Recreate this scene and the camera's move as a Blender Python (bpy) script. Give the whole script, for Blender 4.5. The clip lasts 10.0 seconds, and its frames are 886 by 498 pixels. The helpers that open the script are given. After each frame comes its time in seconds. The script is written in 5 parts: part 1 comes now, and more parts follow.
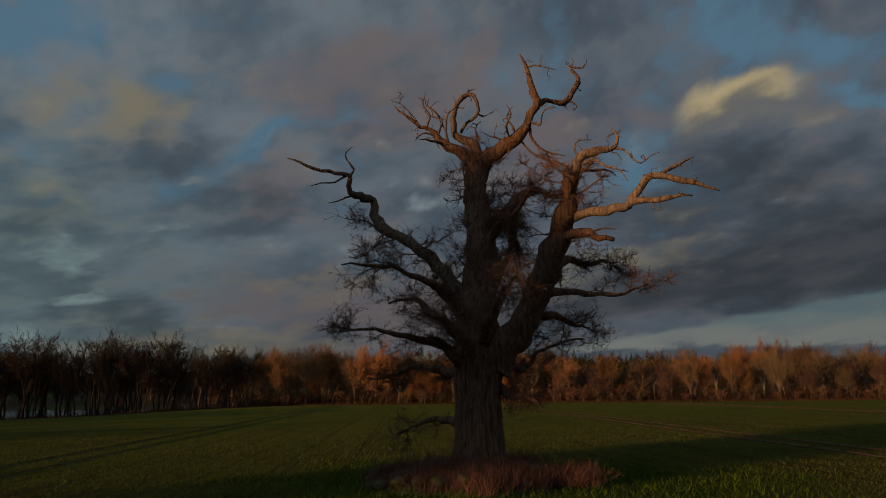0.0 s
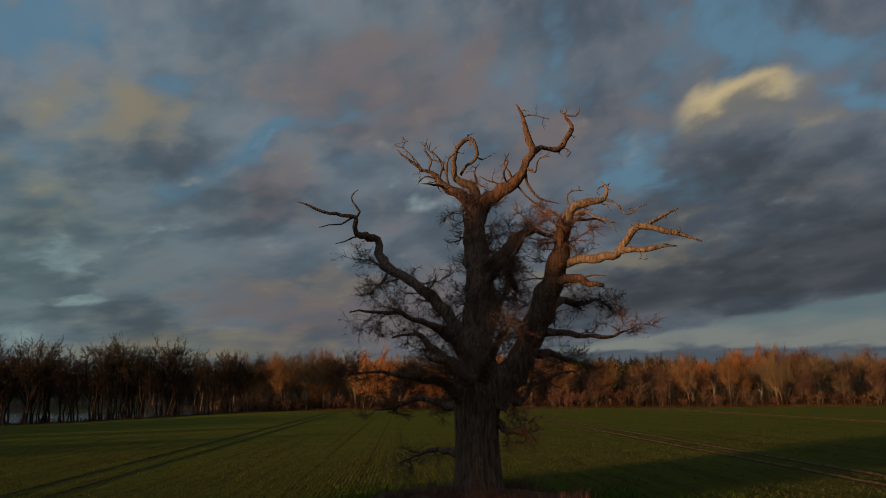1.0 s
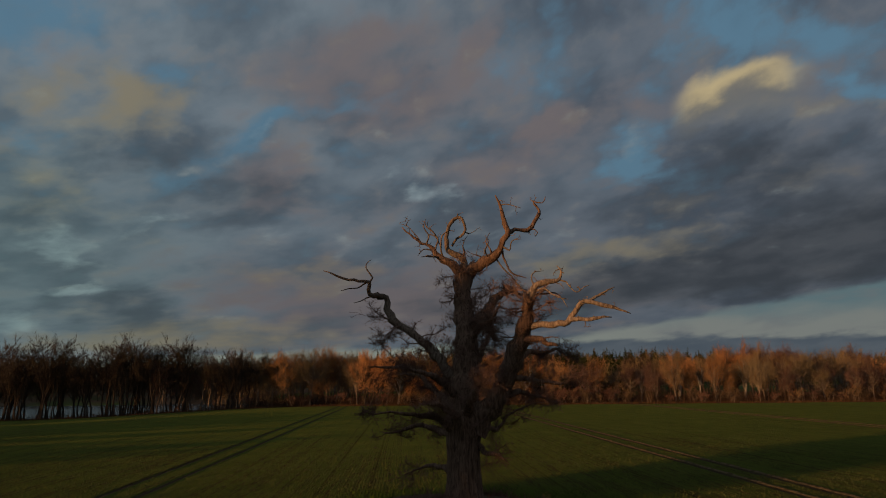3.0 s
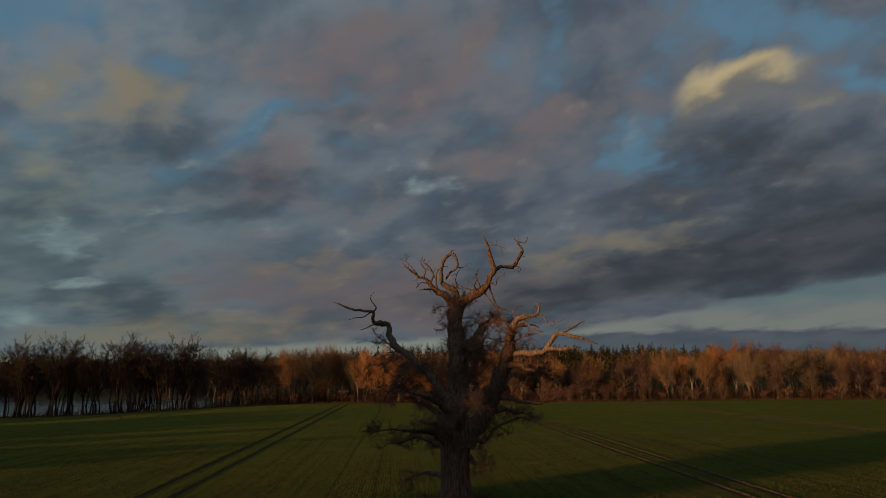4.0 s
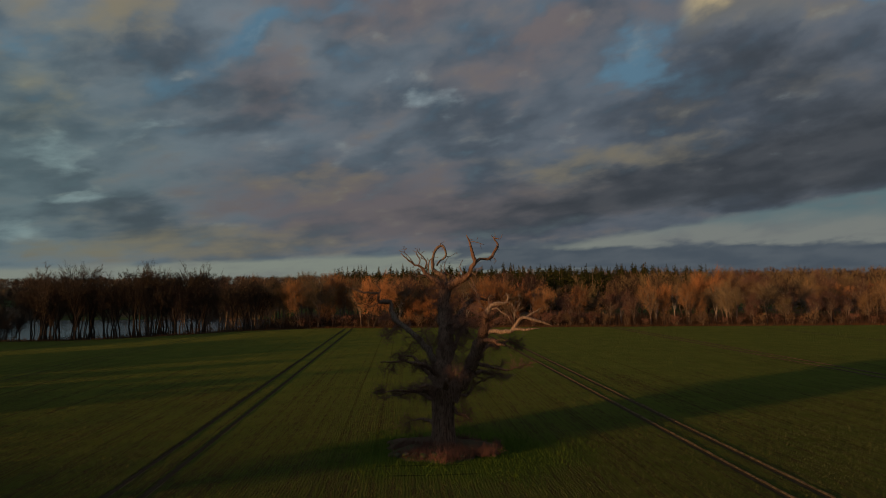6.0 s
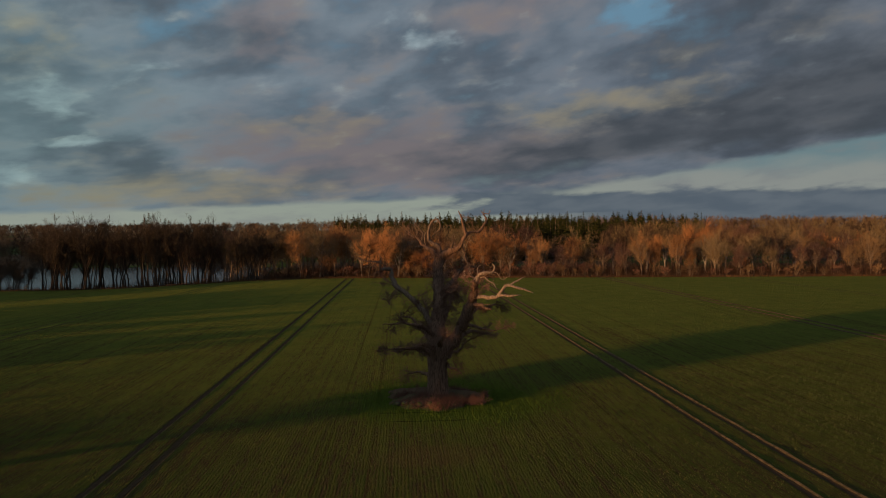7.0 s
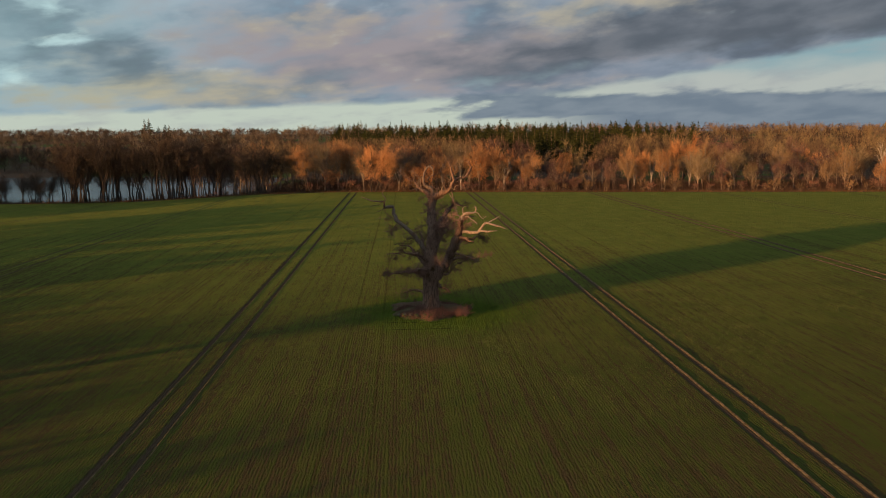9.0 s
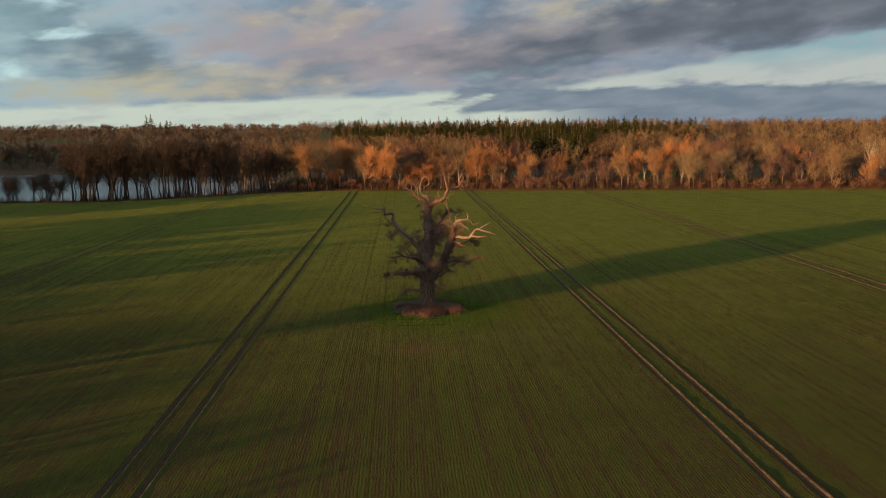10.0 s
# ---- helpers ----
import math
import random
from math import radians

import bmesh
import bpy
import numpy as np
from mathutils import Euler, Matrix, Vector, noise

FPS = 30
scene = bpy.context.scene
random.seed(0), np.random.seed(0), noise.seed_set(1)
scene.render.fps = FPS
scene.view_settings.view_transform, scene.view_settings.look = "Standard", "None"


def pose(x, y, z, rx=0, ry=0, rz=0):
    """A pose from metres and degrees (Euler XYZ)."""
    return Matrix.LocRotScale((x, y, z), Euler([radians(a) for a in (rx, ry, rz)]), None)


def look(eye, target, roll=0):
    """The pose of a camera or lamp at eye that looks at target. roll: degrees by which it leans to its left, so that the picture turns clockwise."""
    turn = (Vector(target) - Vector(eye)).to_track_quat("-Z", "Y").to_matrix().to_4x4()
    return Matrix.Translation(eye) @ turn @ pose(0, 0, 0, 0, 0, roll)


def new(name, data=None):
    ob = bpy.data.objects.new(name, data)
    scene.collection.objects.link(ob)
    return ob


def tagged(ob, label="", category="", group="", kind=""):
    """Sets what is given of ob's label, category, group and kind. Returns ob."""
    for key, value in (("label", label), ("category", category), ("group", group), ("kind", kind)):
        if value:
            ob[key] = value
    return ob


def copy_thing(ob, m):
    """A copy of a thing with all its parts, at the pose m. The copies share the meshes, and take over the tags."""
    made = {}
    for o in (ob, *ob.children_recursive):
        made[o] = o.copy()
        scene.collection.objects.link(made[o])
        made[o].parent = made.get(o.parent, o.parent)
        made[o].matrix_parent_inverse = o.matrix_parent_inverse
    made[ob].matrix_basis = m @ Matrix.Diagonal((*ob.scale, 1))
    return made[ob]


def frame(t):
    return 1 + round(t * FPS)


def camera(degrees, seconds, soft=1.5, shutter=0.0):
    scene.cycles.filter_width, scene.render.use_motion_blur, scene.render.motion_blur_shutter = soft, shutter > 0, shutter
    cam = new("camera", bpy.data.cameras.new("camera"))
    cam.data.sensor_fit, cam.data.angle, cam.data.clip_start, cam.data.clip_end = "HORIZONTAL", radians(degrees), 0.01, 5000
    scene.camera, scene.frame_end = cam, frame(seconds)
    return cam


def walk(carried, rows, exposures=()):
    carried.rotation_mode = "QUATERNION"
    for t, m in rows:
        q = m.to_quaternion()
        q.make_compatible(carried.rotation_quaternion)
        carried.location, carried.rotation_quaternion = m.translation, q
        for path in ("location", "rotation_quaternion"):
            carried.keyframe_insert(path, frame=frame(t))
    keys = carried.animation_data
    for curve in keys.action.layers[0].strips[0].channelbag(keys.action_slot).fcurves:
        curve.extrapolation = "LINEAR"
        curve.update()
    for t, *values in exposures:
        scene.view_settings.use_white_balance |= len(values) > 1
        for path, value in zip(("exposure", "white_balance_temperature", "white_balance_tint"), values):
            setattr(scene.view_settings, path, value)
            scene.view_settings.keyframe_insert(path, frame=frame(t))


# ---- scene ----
cam = camera(62.1, 10.0, soft=1.0)
PATH = [
    (0, (-2.529, -23.927, 2.783), (-2.422, -21.967, 3.165), -0.6),
    (0.5, (-2.597, -24.598, 3.417), (-2.489, -22.638, 3.8), -0.7),
    (1, (-2.648, -25.732, 3.888), (-2.541, -23.773, 4.272), -0.6),
    (1.5, (-2.723, -27.246, 4.293), (-2.614, -25.286, 4.676), -0.6),
    (2, (-2.81, -29.204, 4.725), (-2.7, -27.244, 5.107), -0.6),
    (2.5, (-2.884, -31.395, 5.164), (-2.773, -29.433, 5.533), -0.6),
    (4, (-2.904, -39.371, 7.044), (-2.792, -37.403, 7.382), -0.6),
    (4.5, (-2.92, -41.937, 7.862), (-2.808, -39.965, 8.175), -0.6),
    (5, (-2.854, -44.694, 8.93), (-2.743, -42.713, 9.179), -0.6),
    (5.5, (-2.839, -47.089, 9.94), (-2.728, -45.1, 10.12), -0.6),
    (7, (-2.817, -56.185, 12.791), (-2.704, -54.189, 12.749), -0.5),
    (7.5, (-2.802, -59.367, 13.752), (-2.69, -57.374, 13.641), -0.5),
    (8, (-2.781, -62.742, 14.766), (-2.67, -60.754, 14.58), -0.4),
    (8.5, (-2.794, -65.984, 15.741), (-2.685, -64.004, 15.486), -0.4),
    (9, (-2.769, -69.353, 16.778), (-2.66, -67.379, 16.476), -0.4),
    (9.5, (-2.69, -72.624, 17.753), (-2.583, -70.652, 17.435), -0.5),
    (10, (-2.556, -76.008, 18.81), (-2.449, -74.037, 18.491), -0.5),
]
walk(cam, [(t, look(eye, target, roll)) for t, eye, target, roll in PATH],
     exposures=[(0.0, -0.84), (0.5, -0.50), (1.0, -0.49), (2.5, -0.56), (4.5, -0.66), (5.5, -0.66), (7.0, -0.10), (7.5, 0.16), (9.0, 0.80), (10.0, 0.90)])

# ---- light ----
SUN_AZ, SUN_EL = math.atan2(-0.838, -0.545), radians(5.0)
SUN_DIR = Vector((math.sin(SUN_AZ) * math.cos(SUN_EL), math.cos(SUN_AZ) * math.cos(SUN_EL), math.sin(SUN_EL)))
sun = new("sun", bpy.data.lights.new("sun", "SUN"))
sun.data.energy, sun.data.angle, sun.data.color = 4.9, radians(0.7), (1.0, 0.53, 0.22)
sun.matrix_world = look(SUN_DIR * 300, (0, 0, 0))


class Nodes:
    """Short hand for node trees: sockets in, sockets out."""

    def __init__(self, tree):
        self.tree = tree
        tree.nodes.clear()

    def put(self, socket, value):
        if isinstance(value, bpy.types.NodeSocket):
            self.tree.links.new(value, socket)
        elif isinstance(value, (tuple, list)) and len(value) == 3 and socket.type == "RGBA":
            socket.default_value = (*value, 1)
        else:
            socket.default_value = value

    def node(self, kind, ins=(), out=0, **attributes):
        n = self.tree.nodes.new(kind)
        for k, v in attributes.items():
            setattr(n, k, v)
        for k, v in dict(ins).items():
            self.put(n.inputs[k], v)
        return n.outputs[out]

    def math(self, op, a, b=0.0, c=0.0, clamp=False):
        return self.node("ShaderNodeMath", {0: a, 1: b, 2: c}, operation=op, use_clamp=clamp)

    def ramp(self, x, lo, hi, a=0.0, b=1.0, smooth=True):
        return self.node("ShaderNodeMapRange", {0: x, 1: lo, 2: hi, 3: a, 4: b}, interpolation_type="SMOOTHSTEP" if smooth else "LINEAR")

    def mix(self, f, a, b, blend="MIX"):
        return self.node("ShaderNodeMix", {0: f, 6: a, 7: b}, 2, data_type="RGBA", blend_type=blend)

    def noise(self, vec, scale, detail=4.0, rough=0.55, distort=0.0):
        return self.node("ShaderNodeTexNoise", {"Vector": vec, "Scale": scale, "Detail": detail, "Roughness": rough, "Distortion": distort})

    def scaled(self, vec, s):
        return self.node("ShaderNodeVectorMath", {0: vec, 1: s}, operation="MULTIPLY")


world = bpy.data.worlds.new("evening_sky")
scene.world = world
world.use_nodes = True
N = Nodes(world.node_tree)
way = N.node("ShaderNodeTexCoord", out=0)
split = world.node_tree.nodes.new("ShaderNodeSeparateXYZ")
N.put(split.inputs[0], way)
wx, wy, wz = split.outputs
az = N.math("MULTIPLY", N.math("ARCTAN2", wx, wy), 57.2958)
el = N.math("MULTIPLY", N.math("ARCSINE", wz), 57.2958)


def total(parts):
    s = parts[0]
    for p in parts[1:]:
        s = N.math("ADD", s, p)
    return s


def soft(ovals):
    """The sum of soft ovals: heading, height, half length, half width and tilt in degrees, amount."""
    parts = []
    for a, e, ra, re, tilt, amount in ovals:
        at = N.node("ShaderNodeMapping", {"Vector": ragged, "Location": (a, e, 0.0), "Rotation": (0.0, 0.0, radians(tilt)), "Scale": (ra, re, 1.0)}, vector_type="TEXTURE")
        parts.append(N.ramp(N.node("ShaderNodeTexGradient", {"Vector": at}, 1, gradient_type="SPHERICAL"), 0.0, 1.0, 0.0, amount))
    return total(parts)


clear = N.node("ShaderNodeTexSky", sky_type="NISHITA", sun_disc=False, sun_elevation=SUN_EL, sun_rotation=SUN_AZ % (2 * math.pi), air_density=1.2, dust_density=1.5, ozone_density=2.0)
high = N.math("MAXIMUM", el, -4.0)
rolled = N.math("DIVIDE", high, N.math("ADD", N.math("MULTIPLY", N.math("ABSOLUTE", high), 0.11), 3.6))
flat = N.node("ShaderNodeCombineXYZ", {0: N.math("DIVIDE", az, 12.0), 1: N.math("SUBTRACT", N.math("MULTIPLY", rolled, 1.2), N.math("MULTIPLY", az, 0.022)), 2: 0.0})
warp = N.node("ShaderNodeTexNoise", {"Vector": flat, "Scale": 2.3, "Detail": 6.0, "Roughness": 0.56}, 1)
warp_split = N.tree.nodes.new("ShaderNodeSeparateXYZ")
N.put(warp_split.inputs[0], warp)
near_rim = N.ramp(el, 0.0, 14.0, 0.30, 1.0)
ragged_az = N.math("ADD", az, N.math("MULTIPLY", N.math("SUBTRACT", warp_split.outputs[0], 0.5), 7.0))
ragged_el = N.math("ADD", el, N.math("MULTIPLY", N.math("MULTIPLY", N.math("SUBTRACT", warp_split.outputs[1], 0.5), near_rim), 5.0))
ragged = N.node("ShaderNodeCombineXYZ", {0: ragged_az, 1: ragged_el, 2: 0.0})
billow = N.node("ShaderNodeVectorMath", {0: flat, 1: N.node("ShaderNodeVectorMath", {0: warp, 1: (0.16, 0.14, 0.0)}, operation="MULTIPLY")}, operation="ADD")
big = N.noise(billow, 1.25, 5.0, 0.45)
fine = N.noise(N.node("ShaderNodeVectorMath", {0: billow, 1: (3.1, 5.7, 0.0)}, operation="ADD"), 3.4, 6.0, 0.47)
wisp = N.noise(N.node("ShaderNodeVectorMath", {0: billow, 1: (7.3, 2.1, 0.0)}, operation="ADD"), 4.2, 7.0, 0.51)
loose = N.math("SUBTRACT", big, 0.5)
grain = N.math("SUBTRACT", fine, 0.5)
frayed = N.math("SUBTRACT", wisp, 0.5)
# grey cloud sheet
sky = N.mix(N.ramp(N.math("ADD", big, N.math("MULTIPLY", grain, 0.5)), 0.32, 0.68), (0.101, 0.129, 0.166), (0.180, 0.218, 0.262))
sky = N.mix(1.0, sky, N.mix(N.ramp(az, -22.0, 26.0), (1.16, 1.20, 1.16), (0.84, 0.84, 0.86)), "MULTIPLY")
# broken blue
gap = total([N.math("MULTIPLY", loose, -1.6), N.math("MULTIPLY", grain, -2.0), N.math("MULTIPLY", frayed, -1.2), soft((
    (-10.8, 19.3, 6.6, 2.0, 32, 0.75), (-14.1, 16.9, 8.0, 2.2, 31, 0.36), (-17.7, 15.0, 6.1, 1.8, 15, 0.40), (-17.3, 22.1, 5.8, 2.4, 25, 0.50),
    (-27.4, 23.9, 10.2, 4.9, 11, 0.70), (-27.9, 16.8, 4.3, 1.5, 9, 0.55), (19.0, 17.8, 4.0, 6.0, -20, 0.85), (17.6, 15.6, 6.3, 2.4, 15, 0.50),
    (11.1, 23.0, 6.6, 4.4, 24, 0.60), (23.7, 24.5, 5.9, 6.6, 20, 0.60), (32.4, 22.6, 9.7, 4.2, -12, 0.90), (33.5, 19.5, 5.3, 1.8, -22, 0.70),
    (7.9, 24.4, 4.4, 3.3, 34, 0.40), (-3.7, 21.3, 6.9, 1.1, 20, 0.35), (26.6, 25.9, 8.9, 5.5, -11, 0.50), (-26.8, 25.9, 11.5, 4.4, 11, 0.50)))])
open_sky = N.mix(0.8, N.mix(1.0, clear, (0.08, 0.08, 0.08), "MULTIPLY"), N.mix(N.ramp(el, 3.0, 16.0), (0.25, 0.34, 0.38), (0.140, 0.278, 0.400)))
sky = N.mix(N.ramp(gap, 0.12, 1.15, 0.0, 0.95), sky, open_sky)
# rosy and sunlit patches
pink = total([N.math("MULTIPLY", grain, 1.7), N.math("MULTIPLY", loose, 1.2), soft((
    (-3.0, 6.4, 24.0, 5.0, 0, 0.55), (14.0, 7.5, 12.0, 3.0, 6, 0.30),
    (0.9, 21.8, 12.7, 4.4, 8, 0.75), (-5.1, 22.7, 11.5, 5.5, 2, 0.50), (-7.0, 24.7, 12.7, 3.8, 16, 0.40), (-10.2, 15.1, 4.9, 4.9, 3, 0.75),
    (11.9, 19.5, 4.4, 1.5, 25, 0.70), (8.6, 17.2, 12.2, 4.6, 16, 0.65), (18.2, 21.2, 7.4, 2.7, 3, 0.40), (6.5, 26.1, 5.4, 2.0, 39, 0.60),
    (-1.0, 26.3, 12.9, 3.3, 0, 0.40), (-3.1, 7.2, 18.8, 4.4, -0, 0.40), (4.8, 4.6, 21.7, 3.8, 3, 0.35), (-4.1, 12.9, 6.7, 3.3, 1, 0.30)))])
sky = N.mix(N.ramp(pink, 0.0, 1.05, 0.0, 0.9), sky, (0.198, 0.173, 0.181))
tan = total([N.math("MULTIPLY", grain, 1.6), N.math("MULTIPLY", frayed, 0.8), soft((
    (-16.0, 4.2, 16.0, 2.2, 2, 0.40),
    (-24.6, 20.3, 8.0, 3.8, 9, 0.50), (-19.8, 20.4, 5.2, 3.5, 7, 0.80), (-20.7, 18.1, 6.4, 2.2, 6, 0.40), (-24.8, 12.9, 5.9, 2.7, 6, 0.50),
    (-27.4, 15.5, 4.8, 2.4, 8, 0.50), (-6.6, 8.2, 12.0, 2.2, 0, 0.45), (-12.0, 3.4, 17.8, 2.2, 0, 0.55), (11.5, 9.0, 6.7, 2.6, 3, 0.52),
    (17.3, 9.9, 8.8, 2.4, 9, 0.60), (22.9, 9.7, 8.3, 2.4, 6, 0.30), (29.7, 14.1, 5.4, 2.0, 9, 0.40), (21.4, 12.9, 7.0, 2.0, 7, 0.25),
    (-22.6, 2.8, 12.0, 1.5, 1, 0.45), (35.1, 18.3, 4.2, 1.4, -11, 0.50), (-17.5, 11.3, 6.0, 1.5, 14, 0.35), (27.5, 18.8, 9.4, 2.2, -9, 0.35)))])
sky = N.mix(N.ramp(tan, 0.05, 1.15, 0.0, 0.9), sky, (0.278, 0.246, 0.176))
# thick shaded bases
deep = total([N.math("MULTIPLY", loose, -1.1), N.math("MULTIPLY", grain, -0.7), soft((
    (31.3, 15.7, 11.1, 4.9, -0, 0.55), (25.3, 16.5, 7.7, 4.4, -7, 0.40), (33.2, 10.0, 13.6, 6.6, 2, 1.00), (23.9, 7.8, 19.4, 3.7, 4, 0.90),
    (12.7, 6.5, 17.8, 3.1, 2, 0.75), (4.0, 12.5, 12.3, 6.0, -1, 0.30), (-16.6, 17.3, 10.0, 3.1, 15, 0.40), (-12.3, 13.7, 9.1, 4.2, 3, 0.45),
    (-20.6, 5.6, 8.5, 3.1, 2, 0.50), (-26.4, 11.4, 5.7, 2.7, 5, 0.40), (16.8, 12.4, 13.5, 2.7, 8, 0.40), (-23.2, 15.8, 7.6, 2.2, 6, 0.25),
    (-6.8, 18.8, 7.9, 3.3, 2, 0.25), (-23.7, 8.5, 7.3, 1.3, 3, 0.30), (35.9, 22.2, 5.0, 3.3, -14, 0.30), (-3.1, 4.6, 21.9, 2.2, -0, 0.30),
    (-22.2, 24.1, 10.0, 2.7, 9, 0.20)))])
sky = N.mix(N.ramp(deep, 0.05, 1.15, 0.0, 0.92), sky, N.mix(N.ramp(N.math("ADD", fine, N.math("MULTIPLY", loose, 0.6)), 0.32, 0.68), (0.059, 0.069, 0.083), (0.090, 0.101, 0.117)))
# thin bright wisps where the sheet breaks
pale = total([N.math("MULTIPLY", frayed, 1.8), N.math("MULTIPLY", grain, 1.4), soft((
    (2.8, 14.5, 2.9, 3.3, 58, 0.75), (1.4, 14.9, 2.9, 1.3, -20, 0.45), (-1.4, 16.3, 3.2, 1.1, 24, 0.40), (-3.2, 10.3, 6.1, 1.6, 0, 0.40),
    (8.3, 12.2, 2.9, 1.4, 48, 0.45), (6.7, 11.0, 2.2, 1.1, -1, 0.35), (-9.3, 11.1, 7.6, 1.1, 2, 0.30), (-25.2, 9.4, 6.2, 2.0, -5, 0.72), (-14.0, 17.0, 8.0, 2.6, 31, 0.40),
    (-22.4, 6.6, 4.4, 1.0, 8, 0.85), (-27.2, 4.3, 3.7, 1.4, 2, 0.80), (-18.9, 11.6, 7.4, 1.8, 14, 0.72), (29.1, 13.2, 2.7, 1.2, 20, 0.18),
    (18.8, 18.2, 2.6, 2.9, -5, 0.50), (-10.8, 19.0, 3.3, 1.0, 32, 0.45), (-14.4, 5.1, 7.1, 1.1, 1, 0.35), (-16.2, 8.3, 6.0, 1.0, 2, 0.25),
    (-26.0, 6.6, 5.2, 1.3, 3, 0.35), (12.9, 11.8, 4.3, 2.0, 37, 0.25)))])
sky = N.mix(N.ramp(pale, 0.26, 1.45, 0.0, 0.85), sky, (0.35, 0.44, 0.475))
sky = N.mix(soft(((-31.0, 8.0, 24.0, 15.0, 0, 0.9),)), sky, N.mix(1.0, sky, (0.93, 1.07, 0.97), "MULTIPLY"))
# the sheet ends in a long straight edge low over the wood, with clear sky under it
edge = total([2.85, N.math("MULTIPLY", az, 0.040), N.math("MULTIPLY", N.math("MAXIMUM", N.math("SUBTRACT", az, 12.5), 0.0), 0.108), N.math("MULTIPLY", N.math("ADD", grain, frayed), 0.6)])
below = N.math("MULTIPLY", N.ramp(N.math("SUBTRACT", edge, el), -0.12, 0.38), N.ramp(N.math("ABSOLUTE", az), 50.0, 75.0, 1.0, 0.0))
strip = N.mix(N.ramp(az, 4.0, 22.0), (0.312, 0.352, 0.302), N.mix(N.ramp(N.math("ADD", el, N.math("MULTIPLY", grain, 2.0)), 3.6, 5.6), (0.275, 0.298, 0.280), (0.155, 0.235, 0.258)))
strip = N.mix(N.ramp(N.math("ADD", grain, N.math("MULTIPLY", frayed, 0.8)), -0.05, 0.30, 0.0, 0.55), strip, (0.22, 0.235, 0.24))
sky = N.mix(below, sky, strip)
# slate bank standing in the clear strip
bank_top = total([3.35, N.math("MULTIPLY", N.math("SUBTRACT", az, 13.0), -0.012), N.math("MULTIPLY", N.math("ADD", grain, frayed), 1.3)])
bank = N.math("MULTIPLY", N.ramp(N.math("SUBTRACT", bank_top, el), -0.05, 0.45), N.math("MULTIPLY", N.ramp(N.math("ADD", az, N.math("MULTIPLY", frayed, 14.0)), 2.5, 6.5), N.ramp(az, 50.0, 75.0, 1.0, 0.0)))
foot = N.ramp(N.math("ADD", el, N.math("MULTIPLY", frayed, 0.8)), 1.15, 1.55)
foot = N.math("MAXIMUM", foot, N.ramp(az, 8.0, 17.0))
sky = N.mix(N.math("MULTIPLY", N.math("MULTIPLY", bank, foot), 0.95), sky, N.mix(N.ramp(fine, 0.35, 0.65), (0.088, 0.116, 0.150), (0.124, 0.152, 0.182)))
# one sunlit cumulus head, hard along its top
rim_az = N.math("SUBTRACT", az, 27.6)
rim = N.math("ADD", N.math("ADD", 22.7, N.math("MULTIPLY", N.math("MULTIPLY", rim_az, rim_az), -0.052)), N.math("MULTIPLY", N.math("ADD", grain, N.math("MULTIPLY", frayed, 0.6)), 2.2))
under = N.math("SUBTRACT", rim, el)
head = N.math("MULTIPLY", N.ramp(under, -0.30, 1.00), N.math("MULTIPLY", N.ramp(N.math("ADD", under, N.math("MULTIPLY", grain, 2.5)), 1.0, 4.6, 1.0, 0.0), N.math("MULTIPLY", N.ramp(rim_az, -6.6, -4.2), N.ramp(rim_az, 0.6, 4.6, 1.0, 0.0))))
gold = N.mix(N.ramp(N.math("ADD", under, N.math("MULTIPLY", grain, 2.5)), 0.35, 2.9), (0.62, 0.50, 0.285), (0.20, 0.19, 0.165))
sky = N.mix(head, sky, gold)
sky = N.mix(1.0, sky, N.mix(N.ramp(el, 5.0, 22.0), (0.95, 0.95, 0.95), (1.14, 1.14, 1.14)), "MULTIPLY")
N.tree.links.new(N.node("ShaderNodeBackground", {"Color": sky, "Strength": 1.0}), N.tree.nodes.new("ShaderNodeOutputWorld").inputs[0])

# ---- materials ----


def material(name, rough=0.9, metal=0.0, gloss=0.25):
    m = bpy.data.materials.new(name)
    m.use_nodes = True
    n = Nodes(m.node_tree)
    shader = n.tree.nodes.new("ShaderNodeBsdfPrincipled")
    shader.inputs["Roughness"].default_value, shader.inputs["Metallic"].default_value = rough, metal
    shader.inputs["Specular IOR Level"].default_value = gloss
    n.tree.links.new(shader.outputs[0], n.tree.nodes.new("ShaderNodeOutputMaterial").inputs[0])
    return m, n, shader


def place(n):
    return n.node("ShaderNodeNewGeometry", out=0)


def bumped(n, shader, height, distance, strength=1.0):
    n.put(shader.inputs["Normal"], n.node("ShaderNodeBump", {"Height": height, "Distance": distance, "Strength": strength}))


def bark_material(name, dark, light, ridge):
    m, n, s = material(name, 0.92, 0.0, 0.05)
    at = n.node("ShaderNodeTexCoord", out=3)
    grain = n.noise(n.scaled(at, (1, 1, 0.16)), ridge, 6.0, 0.65, 0.6)
    stain = n.noise(at, 0.9, 4.0, 0.6)
    c = n.mix(n.ramp(grain, 0.3, 0.7), dark, light)
    moss = n.math("MULTIPLY", n.ramp(stain, 0.52, 0.72), 0.35)
    n.put(s.inputs["Base Color"], n.mix(moss, c, tuple(v * 0.7 for v in light)))
    bumped(n, s, grain, 0.06)
    return m


